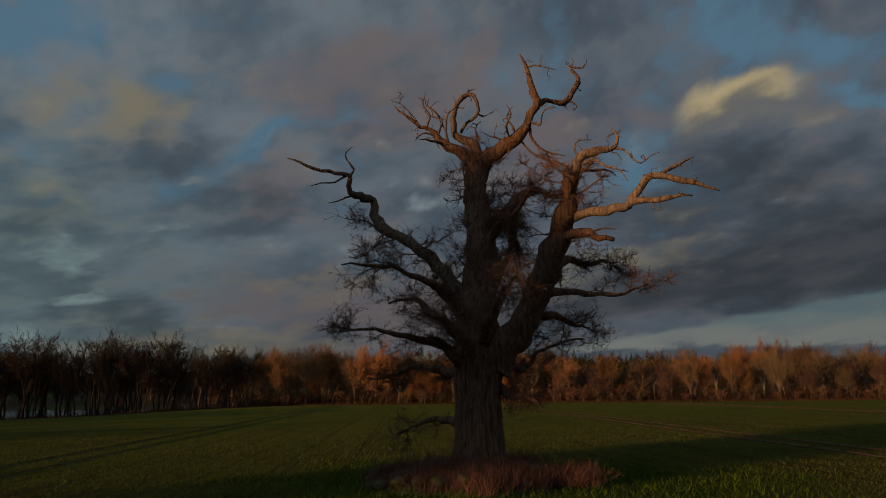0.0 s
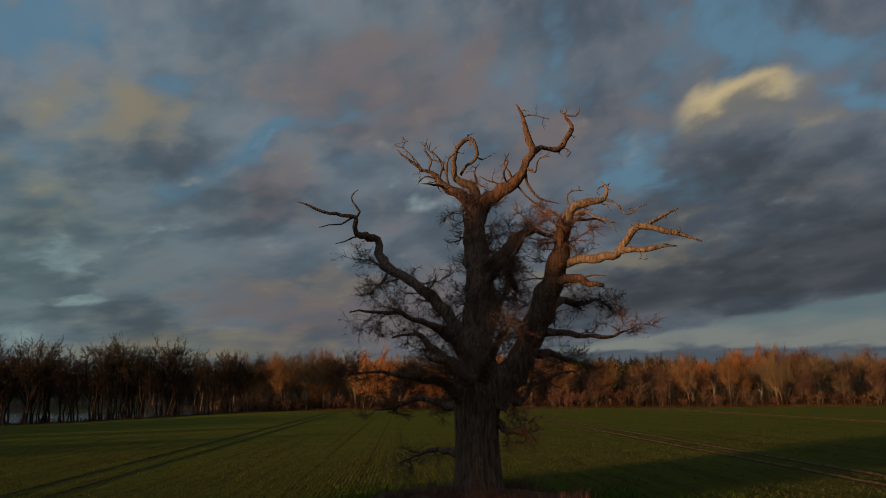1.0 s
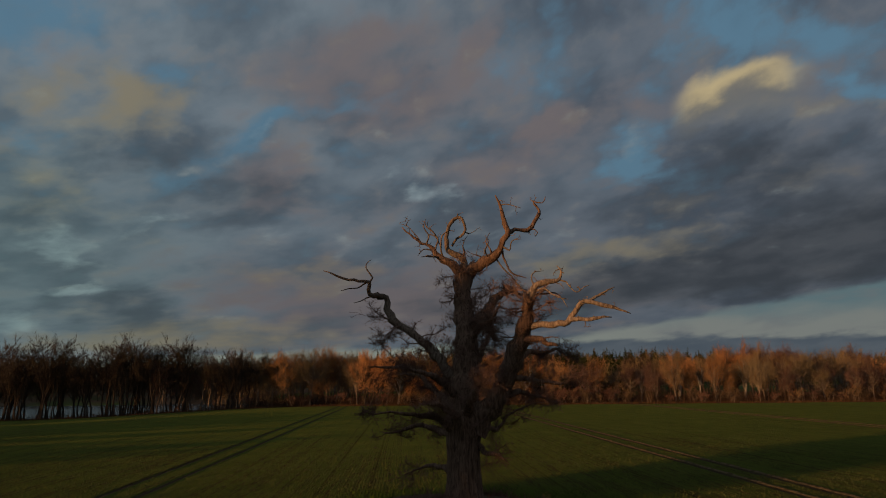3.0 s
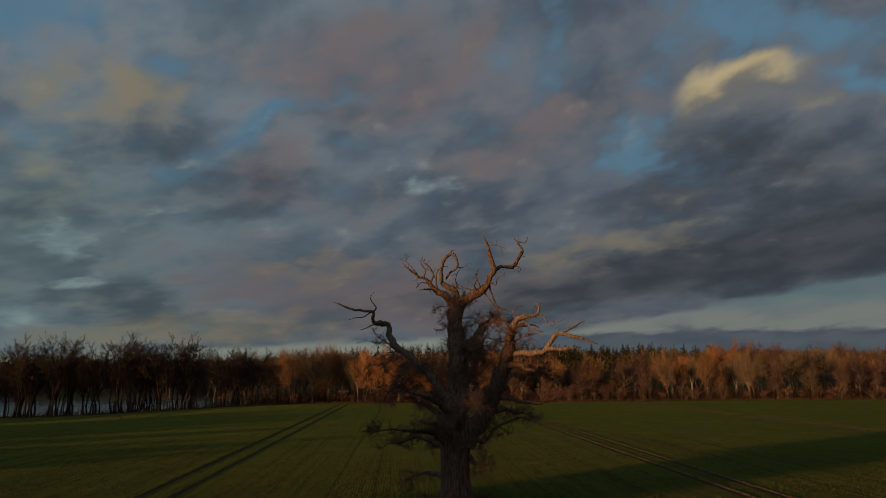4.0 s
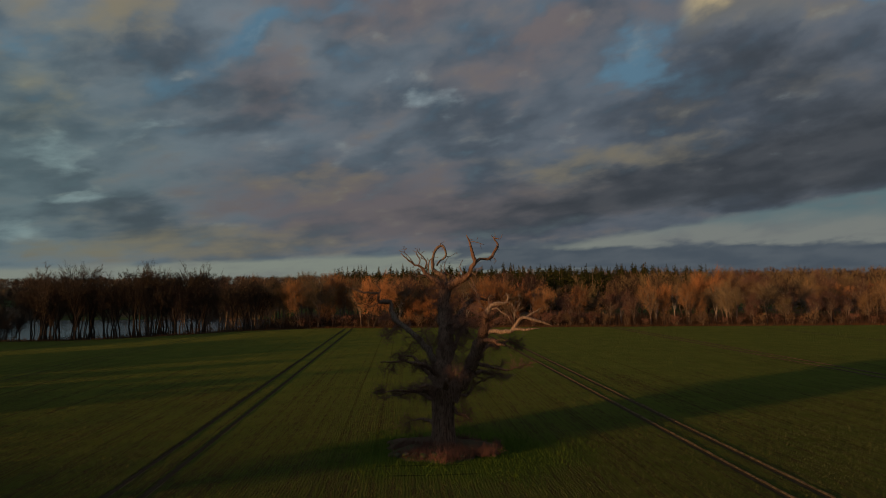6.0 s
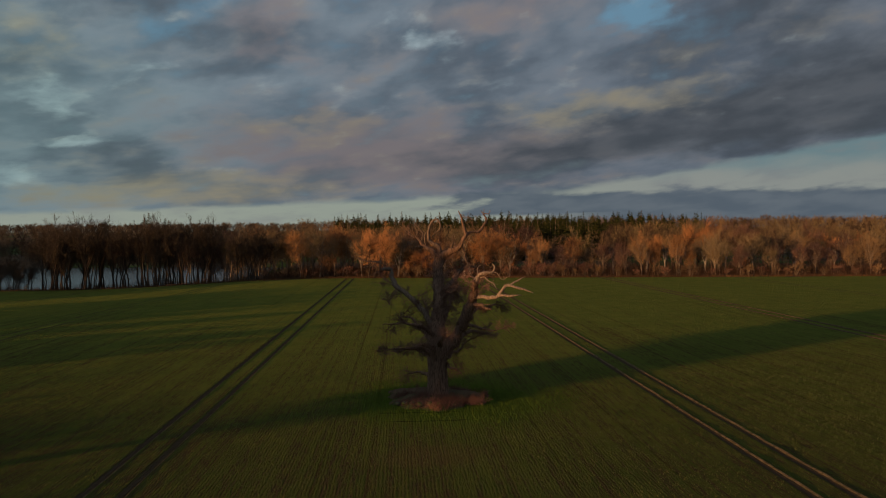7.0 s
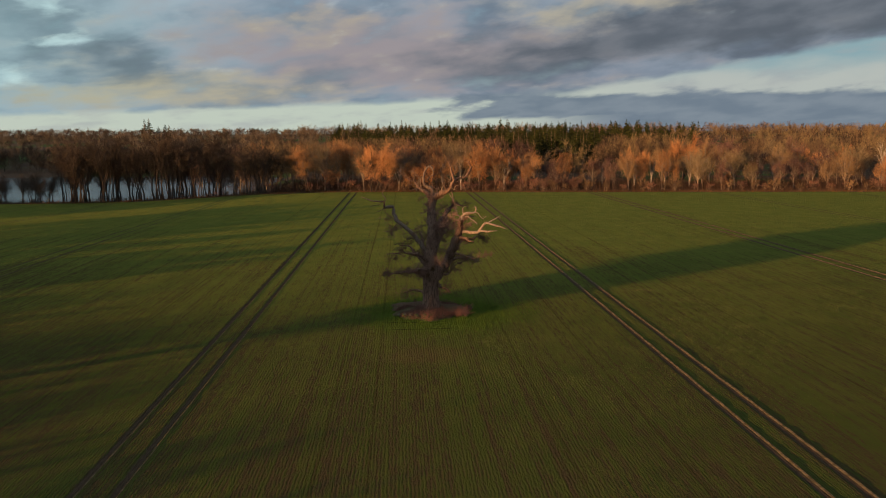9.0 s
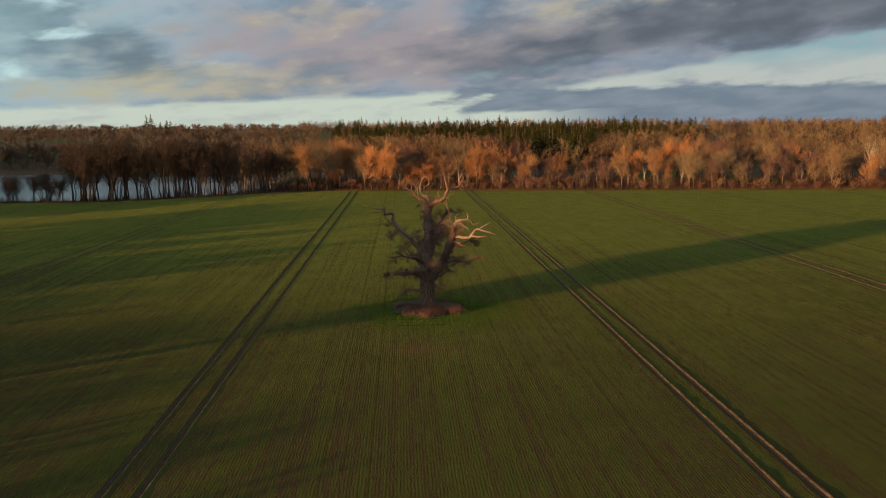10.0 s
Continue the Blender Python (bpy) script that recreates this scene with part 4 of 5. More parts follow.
def build_oak():
    rng = np.random.default_rng(5)
    oak = new("oak_tree")
    tagged(oak, "ancient bare stag-headed oak with bleached dead limbs standing alone", "tree")
    # trunk: fluted, flaring into the roots
    g = Growth()
    zs = [-0.4, 0.0, 0.25, 0.55, 0.9, 1.4, 1.9, 2.4, 2.9, 3.3, 3.7, 4.1, 4.5]
    rs = [1.35, 1.12, 0.98, 0.90, 0.83, 0.78, 0.75, 0.74, 0.76, 0.80, 0.86, 0.92, 0.70]
    pts = [np.array((-0.12 - 0.01 * z + (0.10 if z > 3.5 else 0.0), 0, z)) for z in zs]
    sides = 40
    g.stem(pts, rs, sides)
    for i in range(len(g.v)):
        ring, k = divmod(i, sides)
        w = 2 * math.pi * k / sides
        low = max(0.0, 1 - zs[ring] / 1.3)
        flute = 0.035 * math.sin(7 * w + 0.6 * zs[ring]) + 0.02 * math.sin(13 * w + 1.3 * zs[ring]) + 0.10 * low * math.sin(5 * w + 1.0)
        q = Vector(g.v[i]) * 1.3
        g.v[i] = pts[ring] + (g.v[i] - pts[ring]) * (1 + flute + 0.08 * noise.noise(q) + 0.04 * noise.noise(q * 4))
    g.f.append(tuple(range(len(g.v) - sides, len(g.v))))
    g.build("trunk", BARK, oak, True)
    limbs = {}
    for i, (name, mat, rows) in enumerate(OAK):
        pts = [np.array(r[:3]) for r in rows]
        radii = [r[3] * (0.8 if mat == "dead" else 1.0) * (0.85 if name in ("left_limb", "right_limb") else 1.0) * (0.72 if "twig" in name else 1.0) for r in rows]
        thick = max(radii)
        pts, radii = curve_points(pts, radii, 0.20 if thick > 0.1 else 0.12)
        wob = min(0.10, thick * 0.75)
        pts = [pts[0]] + [p + np.array(noise.noise_vector(Vector(p) * 2.3)) * wob + np.array(noise.noise_vector(Vector(p) * 5.5)) * wob * 0.4 for p in pts[1:]]
        g = Growth()
        gnarled(g, pts, radii, 18 if thick > 0.3 else 10 if thick > 0.1 else 6, 0.34 if thick > 0.06 else 0.2, i * 7.1)
        kind = "limb" if ("limb" in name or "stem" in name or "arm" in name or "hook" in name) and "twig" not in name else "branch"
        part = g.build(kind, WEATHERED if name.startswith("left_limb") else BARK if mat != "dead" else WEATHERED if name.startswith("crown") else DEAD, oak, True)
        if mat == "dead":
            part["label"] = "bleached dead wood without bark"
        if mat == "dead" or name.startswith("crown"):
            t = Growth()
            for k in range(6 if thick > 0.1 else 2):
                j = int(len(pts) * rng.uniform(0.25, 0.9))
                j = min(max(j, 1), len(pts) - 1)
                d = unit(unit(pts[j] - pts[j - 1]) * 0.6 + rng.normal(size=3) * 0.8 + np.array((0, 0, 0.3)))
                ln, w, at = rng.uniform(0.2, 0.55), rng.uniform(0.014, 0.032), pts[j]
                run, d0 = [at], d
                for q in range(5):
                    d0 = unit(d0 + rng.normal(size=3) * 0.55)
                    run.append(run[-1] + d0 * ln / 5)
                    if q > 1:
                        t.stem([run[-1], run[-1] + unit(d0 + rng.normal(size=3) * 0.9) * ln * rng.uniform(0.12, 0.35)], [w * 0.5, 0.004], 4)
                t.stem(run, [w * (1 - 0.16 * q) for q in range(6)], 5)
            tw = t.build("twig_spray", WEATHERED, part)
            tagged(tw, "short contorted dead twigs", kind="stuff")
        # living shoots on the lower crown
        t = Growth()
        live = name.split("_")[0] in ("low", "back", "front", "centre", "central") or name in ("left_limb", "right_limb", "right_side_branch")
        if live:
            stem = name in ("central_stem", "right_limb", "left_limb")
            m = {"central_stem": 46, "right_limb": 26, "left_limb": 16, "right_side_branch": 6}.get(name, 13 if rows[0][2] > 3 else 6)
            for k in range(m):
                q = rng.uniform(0.05, 0.5) if name == "left_limb" else rng.uniform(0.15, 0.98)
                j = min(max(int(len(pts) * q), 1), len(pts) - 1)
                along = unit(pts[j] - pts[j - 1])
                out = unit(rng.normal(size=3) * (1, 1, 0.3))
                away = unit(np.array((pts[j][0], pts[j][1], 0.0)) + rng.normal(size=3) * 0.5)
                if stem:
                    bough(t, rng, pts[j], out * 0.9 + away * 0.35 + np.array((0, 0, 0.18)), rng.uniform(0.9, 2.1), rng.uniform(0.022, 0.042))
                else:
                    bough(t, rng, pts[j], along * 0.8 + out * 0.75 + away * 0.2, rng.uniform(0.45, 1.05), rng.uniform(0.015, 0.027))
            tw = t.build("twig_spray", OAK_TWIG, part)
            tagged(tw, "dense fine dark twigs", kind="stuff")
    return oak


build_oak()

# ---- bank, brambles and stones under the oak ----


def blades(name, pts, low, high, width, lean, mat, label, seed, category):
    """Loose upright blades or stems rooted at the given places, as one mass."""
    rng = np.random.default_rng(seed)
    n = len(pts)
    h = rng.uniform(low, high, n)
    a = rng.uniform(0, 2 * math.pi, n)
    side = np.stack([np.cos(a), np.sin(a), np.zeros(n)], 1) * (width * rng.uniform(0.6, 1.3, n))[:, None]
    tip = pts + np.stack([rng.normal(0, lean, n) * h, rng.normal(0, lean, n) * h, h], 1)
    v = np.stack([pts - side, pts + side, tip], 1).reshape(-1, 3)
    f = np.arange(3 * n).reshape(-1, 3)
    ob = mesh_object(name, v, f, mat)
    return tagged(ob, label, category, kind="stuff")


def bank_d(x, y):
    """Nought at the middle of the bank, one at its ragged edge."""
    a = np.arctan2(np.asarray(y) - 0.7, np.asarray(x) + 0.35)
    r = 1.0 + 0.09 * np.sin(3 * a + 0.6) + 0.07 * np.sin(5 * a + 2.0) + 0.05 * np.sin(11 * a)
    return (((x + 0.35) / 3.8) ** 2 + ((y - 0.7) / 3.9) ** 2) / r ** 2


def bank_z(x, y):
    d = bank_d(x, y)
    return np.maximum(0, 0.55 * (1 - d)) ** 0.8


def build_bank():
    rng = np.random.default_rng(9)
    n = 44
    u = np.linspace(-1, 1, n)
    X, Y = np.meshgrid(-0.35 + 4.7 * u, 0.7 + 4.8 * u)
    Z = bank_z(X, Y) + 0.06 * np.array([[noise.noise((x * 1.5, y * 1.5, 3)) for x, y in zip(r, q)] for r, q in zip(X, Y)])
    Z = np.where(bank_d(X, Y) > 1.0, -0.12, Z)
    i = (np.arange(n - 1)[:, None] * n + np.arange(n - 1)[None, :]).ravel()
    ob = mesh_object("earth_bank", np.stack([X.ravel(), Y.ravel(), Z.ravel()], 1), np.stack([i, i + 1, i + n + 1, i + n], 1), FLOOR, None, True)
    tagged(ob, "low uneven earth bank round the foot of the oak", "bank", kind="structure")
    p = rng.uniform(-1, 1, (34000, 2)) * (4.5, 4.6) + (-0.35, 0.7)
    d = bank_d(p[:, 0], p[:, 1])
    thick = np.array([noise.noise((a * 0.9, b * 0.9, 1.0)) for a, b in p])
    p = p[(d < 0.97) & (1.4 * thick - 0.22 * (p[:, 1] + 0.4) + 0.05 * p[:, 0] > rng.uniform(-0.1, 0.45, len(p)))]
    p3 = np.stack([p[:, 0], p[:, 1], bank_z(p[:, 0], p[:, 1]) - 0.05], 1)
    blades("bramble_thicket", p3, 0.15, 0.65, 0.012, 0.45, BRAMBLE, "tangled dead red-brown brambles and grass round the trunk", 3, "brambles")
    g = Growth()
    for k in range(330):
        a, r = rng.uniform(0, 6.28), 0.95 * rng.random() ** 0.5
        spray(g, rng, np.array((2.45 + r * math.cos(a), -1.4 + r * math.sin(a), 0.1)), np.array((rng.normal() * 0.7, rng.normal() * 0.7, 0.9)), rng.uniform(0.35, 0.75), 0.010, 1)
    bush = g.build("bramble_bush", BRAMBLE)
    tagged(bush, "low rounded reddish bramble bush on the bank beside the trunk", "bush")
    for x, y, s in ((-3.2, -1.5, 0.26), (-2.65, -1.95, 0.3), (-2.1, -2.15, 0.24), (-1.55, -2.45, 0.33), (-0.8, -2.6, 0.28), (-0.2, -2.75, 0.22), (0.9, -2.65, 0.2), (3.05, -1.95, 0.18)):
        bm = bmesh.new()
        bmesh.ops.create_icosphere(bm, subdivisions=3, radius=s * 0.8)
        for v in bm.verts:
            v.co *= 1 + 0.35 * noise.noise(v.co * 4 + Vector((x, y, 0)) * 5)
            v.co.z *= 0.7
        me = bpy.data.meshes.new("stone")
        bm.to_mesh(me)
        bm.free()
        me.materials.append(STONE)
        ob = new("stone", me)
        ob.location = (x, y, float(bank_z(x, y)) + s * 0.3)
        ob.rotation_euler = (0, 0, x * 3)
        tagged(ob, "rough mossy field stone on the edge of the bank", "stone", "stones on the bank")


build_bank()

# ---- woodland ----


def grow_tree(seed, h, spread, first, limbs, subs, spikes, width, crown_low=0.3, bend=0.06, stems=1, lift=0.5, flat=1.0, steps=4, girth=1.0, reach=1.0):
    """Wood and twigs of one bare broadleaf: stems, limbs to an oval crown, side branches and thin twigs."""
    rng = np.random.default_rng(seed)
    wood, twig = Growth(), Growth()
    centre = np.array((0, 0, h * (crown_low + 1) / 2))
    radii = np.array((spread, spread, h * (1 - crown_low) / 2))
    for st in range(stems):
        lean = rng.normal(size=3) * bend * h * (1.0 if stems == 1 else 2.2)
        top = np.array((lean[0], lean[1], h * 0.72))
        base = np.array((0.0, 0, -0.5)) + (rng.normal(size=3) * (0.5, 0.5, 0) if stems > 1 else 0)
        trunk = [base + (top - base) * t + rng.normal(size=3) * 0.012 * h * (t > 0) for t in np.linspace(0, 1, 6)]
        r0 = girth * h * (0.018 if steps > 2 else 0.009) / stems ** 0.55
        wood.stem(trunk, [r0 * (1.25 if i == 0 else 1 - 0.13 * i) for i in range(6)], 6)
        for k in range(max(2, limbs // stems)):
            d = rng.normal(size=3)
            d[2] = abs(d[2]) * lift + rng.uniform(-0.35, 0.5)
            d = unit(d)
            target = centre + lean * 0.8 + d * radii * rng.uniform(0.55, 0.95) * (1, 1, flat)
            z = min(max(rng.uniform(first, 0.7), 0.05), 0.7) * h
            t = np.clip((z - base[2]) / (top[2] - base[2]), 0, 0.98)
            j = int(t * 5)
            s = trunk[j] + (trunk[j + 1] - trunk[j]) * (t * 5 - j)
            mid = s + (target - s) * 0.5 + np.array((0, 0, -0.04 * h)) + rng.normal(size=3) * 0.03 * h
            pts = [s * (1 - q) ** 2 + 2 * mid * q * (1 - q) + target * q * q for q in np.linspace(0, 1, steps + 1)]
            rr = r0 * rng.uniform(0.32, 0.56)
            wood.stem(pts, [rr * (1 - 0.8 * i / steps) for i in range(steps + 1)], 4 if steps > 2 else 3)
            for b in range(subs):
                q = rng.uniform(0.3, 1.0)
                j = min(int(q * steps), steps - 1)
                p = pts[j] + (pts[j + 1] - pts[j]) * (q * steps - j)
                o = unit(unit((p - centre) / radii) * 0.7 + rng.normal(size=3) * 0.75 + np.array((0, 0, 0.35 * lift)))
                ln = h * rng.uniform(0.07, 0.15)
                e = p + o * ln
                wood.stem([p, e], [0.022, 0.008], 3)
                for c in range(spikes):
                    q = rng.uniform(0.15, 1.0)
                    a = p + (e - p) * q
                    w = unit(o * 0.55 + rng.normal(size=3) * 0.5 + np.array((0, 0, 0.9 * lift)))
                    twig.spike(a, a + w * h * reach * rng.uniform(0.07, 0.17), width * rng.uniform(0.7, 1.3), rng)
    return wood, twig


def tree_thing(name, mats, label, **shape):
    wood, twig = grow_tree(**shape)
    tree = new(name)
    wood.build("trunk", mats[0], tree)
    twig.build("crown", mats[1], tree)
    return tagged(tree, label, "tree")


def grow_conifer(seed, h, r, tiers):
    rng = np.random.default_rng(seed)
    wood, needles = Growth(), Growth()
    wood.stem([np.array((0, 0, -0.5)), np.array((0, 0, h * 0.5)), np.array((0, 0, h))], [h * 0.014, h * 0.009, 0.02], 6)
    for i in range(tiers * 9):
        t = rng.random() ** 1.15
        z = h * (0.08 + 0.91 * t)
        ln = (r * (1 - t) ** 0.85 + 0.2) * rng.uniform(0.7, 1.12)
        a = rng.uniform(0, 6.283)
        d = np.array((math.cos(a), math.sin(a), -0.25 + 0.5 * t))
        p, e = np.array((0, 0, z)), np.array((0, 0, z)) + d * ln
        needles.spike(p + d * ln * 0.1, e, 0.06 + 0.19 * ln, rng)
        for c in range(3):
            q = p + (e - p) * rng.uniform(0.3, 0.95)
            needles.spike(q, q + unit(d * 0.8 + rng.normal(size=3) * (0.5, 0.5, 0.45)) * (0.12 + 0.38 * ln), 0.07 + 0.08 * ln, rng)
    return wood, needles


def conifer_thing(label, **shape):
    wood, needles = grow_conifer(**shape)
    tree = new("conifer_tree")
    wood.build("trunk", WOOD_BARK, tree)
    needles.build("crown", NEEDLE, tree)
    return tagged(tree, label, "conifer")


PROTO = {
    "shade": [tree_thing("hedgerow_oak", (WOOD_BARK, BROWN), "tall full-crowned bare hedgerow oak beside the field", seed=11, h=17.4, spread=5.2, girth=2.4, bend=0.02, first=0.22, limbs=84, subs=10, spikes=24, width=0.055, crown_low=0.24, lift=0.4)],
    "alder": [tree_thing("alder_tree", (ALDER_BARK, ALDER), "tall dark bare alder on the lake bank", seed=20 + i, h=16.5, spread=4.2, first=0.2, limbs=28, subs=11, spikes=19, width=0.016, crown_low=0.40, bend=0.035, stems=2 + i % 3, lift=0.75, flat=0.97, reach=0.42, girth=1.25) for i in range(5)],
    "dusk": [tree_thing("woodland_tree", (WOOD_BARK, DUSK), "bare dark purplish-brown tree with a fine twiggy crown", seed=50 + i, h=13.5, spread=4.4, first=0.2, limbs=22, subs=12, spikes=15, width=0.012, crown_low=0.2, stems=1 + i % 2, lift=0.9) for i in range(3)],
    "russet": [tree_thing("woodland_tree", (WOOD_BARK, RUSSET), "bare russet-twigged tree at the edge of the wood", seed=40 + i, h=13.0, spread=3.7, first=0.18, limbs=20, subs=12, spikes=17, width=0.012, crown_low=0.16, stems=1 + i % 2, lift=0.9) for i in range(4)],
    "brown": [tree_thing("woodland_tree", (WOOD_BARK, BROWN), "bare brown round-crowned tree in the wood", seed=60 + i, h=13.5, spread=4.8, first=0.18, limbs=20, subs=12, spikes=17, width=0.012, crown_low=0.2, stems=1, lift=0.8) for i in range(4)],
    "olive": [tree_thing("woodland_tree", (WOOD_BARK, OLIVE), "bare olive-brown tree with a broad crown", seed=80 + i, h=13.5, spread=5.2, first=0.2, limbs=20, subs=12, spikes=17, width=0.012, crown_low=0.2, stems=1, lift=0.7) for i in range(3)],
    "amber": [tree_thing("willow_tree", (ALDER_BARK, AMBER), "bright amber-twigged bare willow at the wood edge", seed=100 + i, h=12.0, spread=4.3, first=0.06, limbs=34, subs=10, spikes=22, width=0.018, crown_low=0.02, stems=2, lift=0.8) for i in range(2)],
    "birch": [tree_thing("birch_tree", (BIRCH, OLIVE), "slender pale-barked bare birch at the field edge", girth=1.8, seed=120 + i, h=12.5, spread=3.0, first=0.2, limbs=16, subs=6, spikes=12, width=0.016, crown_low=0.22, stems=1, lift=1.0) for i in range(3)],
    "shrub": [tree_thing("hedge_shrub", (WOOD_BARK, (SHRUB, BROWN, SHRUB)[i]), "low dense reddish bare shrub at the field edge", seed=140 + i, h=4.4, spread=2.8, first=0.03, limbs=15, subs=6, spikes=18, width=0.016, crown_low=-0.1, stems=5, lift=0.9) for i in range(3)],
    "conifer": [conifer_thing("dark green spruce rising above the bare wood", seed=160 + i, h=22.0, r=3.4, tiers=20) for i in range(3)],
}
USED = set()


def plant(kind, x, y, scale, rng, group, z=None):
    """One more tree of a kind; the first of each shape is the original itself."""
    shapes = PROTO[kind]
    src = shapes[int(rng.integers(len(shapes)))]
    gz = float(ground_z(np.float64(x), np.float64(y))) if z is None else z
    m = pose(x, y, gz, 0, 0, float(rng.uniform(0, 360)))
    ob = src
    if src.name in USED:
        ob = copy_thing(src, m)
    else:
        USED.add(src.name)
        ob.matrix_basis = m
    s = float(scale)
    ob.scale = (s * rng.uniform(0.9, 1.12), s * rng.uniform(0.9, 1.12), s)
    ob["group"] = group
    return ob


def build_woods():
    rng = np.random.default_rng(31)
    # alders on the lake bank
    for x in np.arange(-172, -43, 2.6):
        if -58.5 < x < -54.0:
            continue
        y = edge_y(x) + rng.uniform(3, 9)
        tall = 0.62 if x < -112 else 1.28 if x < -58 else 1.0
        plant("alder", x + rng.normal() * 0.9, y, tall * rng.uniform(0.8, 1.04), rng, "trees on the lake bank")
        if rng.random() < 0.5:
            plant("alder", x + 1.4 + rng.normal() * 0.9, y + rng.uniform(2, 5), tall * rng.uniform(0.6, 0.95), rng, "trees on the lake bank")
    # the wood's front edge
    for x in np.arange(-66, 225, 4.6):
        y = edge_y(x) + rng.uniform(5, 13)
        if x < -14:
            kind, tall = rng.choice(["brown", "olive", "dusk", "dusk"] if x < -42 else ["brown", "olive", "russet"]), rng.uniform(1.0, 1.22)
        elif x < 34:
            kind, tall = rng.choice(["russet", "brown", "russet"]), rng.uniform(0.72, 1.08)
        elif x < 74:
            kind, tall = rng.choice(["brown", "dusk", "russet"]), rng.uniform(0.6, 0.9)
        else:
            kind, tall = rng.choice(["brown", "olive", "olive", "dusk", "russet"]), rng.uniform(0.55, 1.0)
        plant(kind, x + rng.normal() * 1.2, y, tall, rng, "trees of the wood edge")
    for x in np.arange(-158, 225, 3.3):
        low = 0.38 if x < -44 else 1.0
        plant("shrub", x + rng.normal(), edge_y(x) + rng.uniform(2.0, 6.0), low * rng.uniform(0.45, 0.95), rng, "shrubs along the field edge")
    for x in np.arange(35, 53, 2.2):
        plant("shrub", x + rng.normal() * 0.5, edge_y(x) + rng.uniform(4, 9), rng.uniform(0.9, 1.15), rng, "shrubs along the field edge")
    for x, y, s in ((-11.3, 158, 1.24), (-0.5, 162, 0.74), (5.0, 162, 0.78), (23, 164, 1.08), (29.5, 161, 1.0), (75, 168, 1.02), (92, 178, 1.32), (101, 160, 0.42), (158, 226, 1.02), (180, 228, 1.0), (143, 185, 0.9), (-25, 166, 0.6)):
        plant("amber", x, y, s, rng, "amber willows")
    for x, y, s in ((122, 171, 0.72), (72, 165, 0.85), (77, 163, 0.75), (62, 166, 0.7), (90, 164, 0.9), (105, 167, 0.8), (36, 166, 0.8), (47, 165, 0.7), (152, 160, 1.2), (156, 155, 0.4), (133, 168, 0.7), (29, 160, 0.85), (16, 163, 0.85), (82, 165, 0.8), (97, 166, 0.75), (-4, 164, 0.8), (10, 162, 0.75), (113, 166, 0.8)):
        plant("birch", x, y, s, rng, "birches at the field edge")
    # deeper rows
    for row, (y0, gap, hs) in enumerate(((175, 6.4, 1.0), (189, 7.2, 1.08), (207, 8.0, 1.14))):
        for x in np.arange(-62, 250, gap):
            kind = rng.choice(["brown", "olive", "brown", "olive", "dusk"] if x > 70 else ["russet", "brown", "brown", "russet", "olive", "dusk"])
            if row > 0 and 44 < x < 86 or row == 2 and 100 < x < 128 or rng.random() < 0.1:
                continue
            low = 0.8 if 40 < x < 90 else 1.0
            plant(kind, x + rng.normal() * 1.8, y0 + (edge_y(x) - 155) + rng.normal() * 4, low * hs * rng.uniform(0.72, 1.15), rng, "trees inside the wood")
    # spruces along the skyline
    for k in range(74):
        y = rng.uniform(400, 540)
        plant("conifer", rng.uniform(-0.10 * y - 4, 0.44 * y), y, rng.uniform(0.6, 1.04), rng, "spruces on the skyline")
    for k in range(40):
        y = rng.uniform(292, 372)
        plant("conifer", rng.uniform(0.155 * y, 0.31 * y), y, rng.uniform(0.72, 0.96), rng, "spruces inside the wood")
    for k in range(12):
        plant("conifer", rng.uniform(120, 215), rng.uniform(210, 290), rng.uniform(0.4, 0.62), rng, "spruces inside the wood")
    for k, s in enumerate((1.15, 1.2, 0.75, 0.85, 0.8, 0.65)):
        fir = plant("conifer", -322 + k * 6 + (5 if k > 1 else 0) + rng.normal(), 880 + rng.normal() * 6, s, rng, "distant spruces")
        fir.scale = (1.9, 1.9, s)


build_woods()


def scatter(name, makers, places, mat, label):
    """Far trees, too many to count, as one mass."""
    rng = np.random.default_rng(77)
    packs = []
    for wood, twig in makers:
        g = Growth()
        g.v, g.f = list(wood.v) + list(twig.v), None
        quads = np.array([q if len(q) == 4 else (*q, q[0]) for q in wood.f])
        tris = np.concatenate([quads[:, [0, 1, 2]], quads[:, [0, 2, 3]], np.array(twig.f) + len(wood.v)])
        packs.append((np.array(g.v), tris))
    V, F, at = [], [], 0
    for x, y, s in places:
        v, f = packs[int(rng.integers(len(packs)))]
        a = rng.uniform(0, 6.283)
        c, d = math.cos(a), math.sin(a)
        w = np.stack([v[:, 0] * c - v[:, 1] * d, v[:, 0] * d + v[:, 1] * c, v[:, 2]], 1) * s
        V.append(w + (x, y, float(ground_z(np.float64(x), np.float64(y)))))
        F.append(f + at)
        at += len(v)
    ob = mesh_object(name, np.concatenate(V), np.concatenate(F), mat)
    return tagged(ob, label, "woodland", kind="stuff")


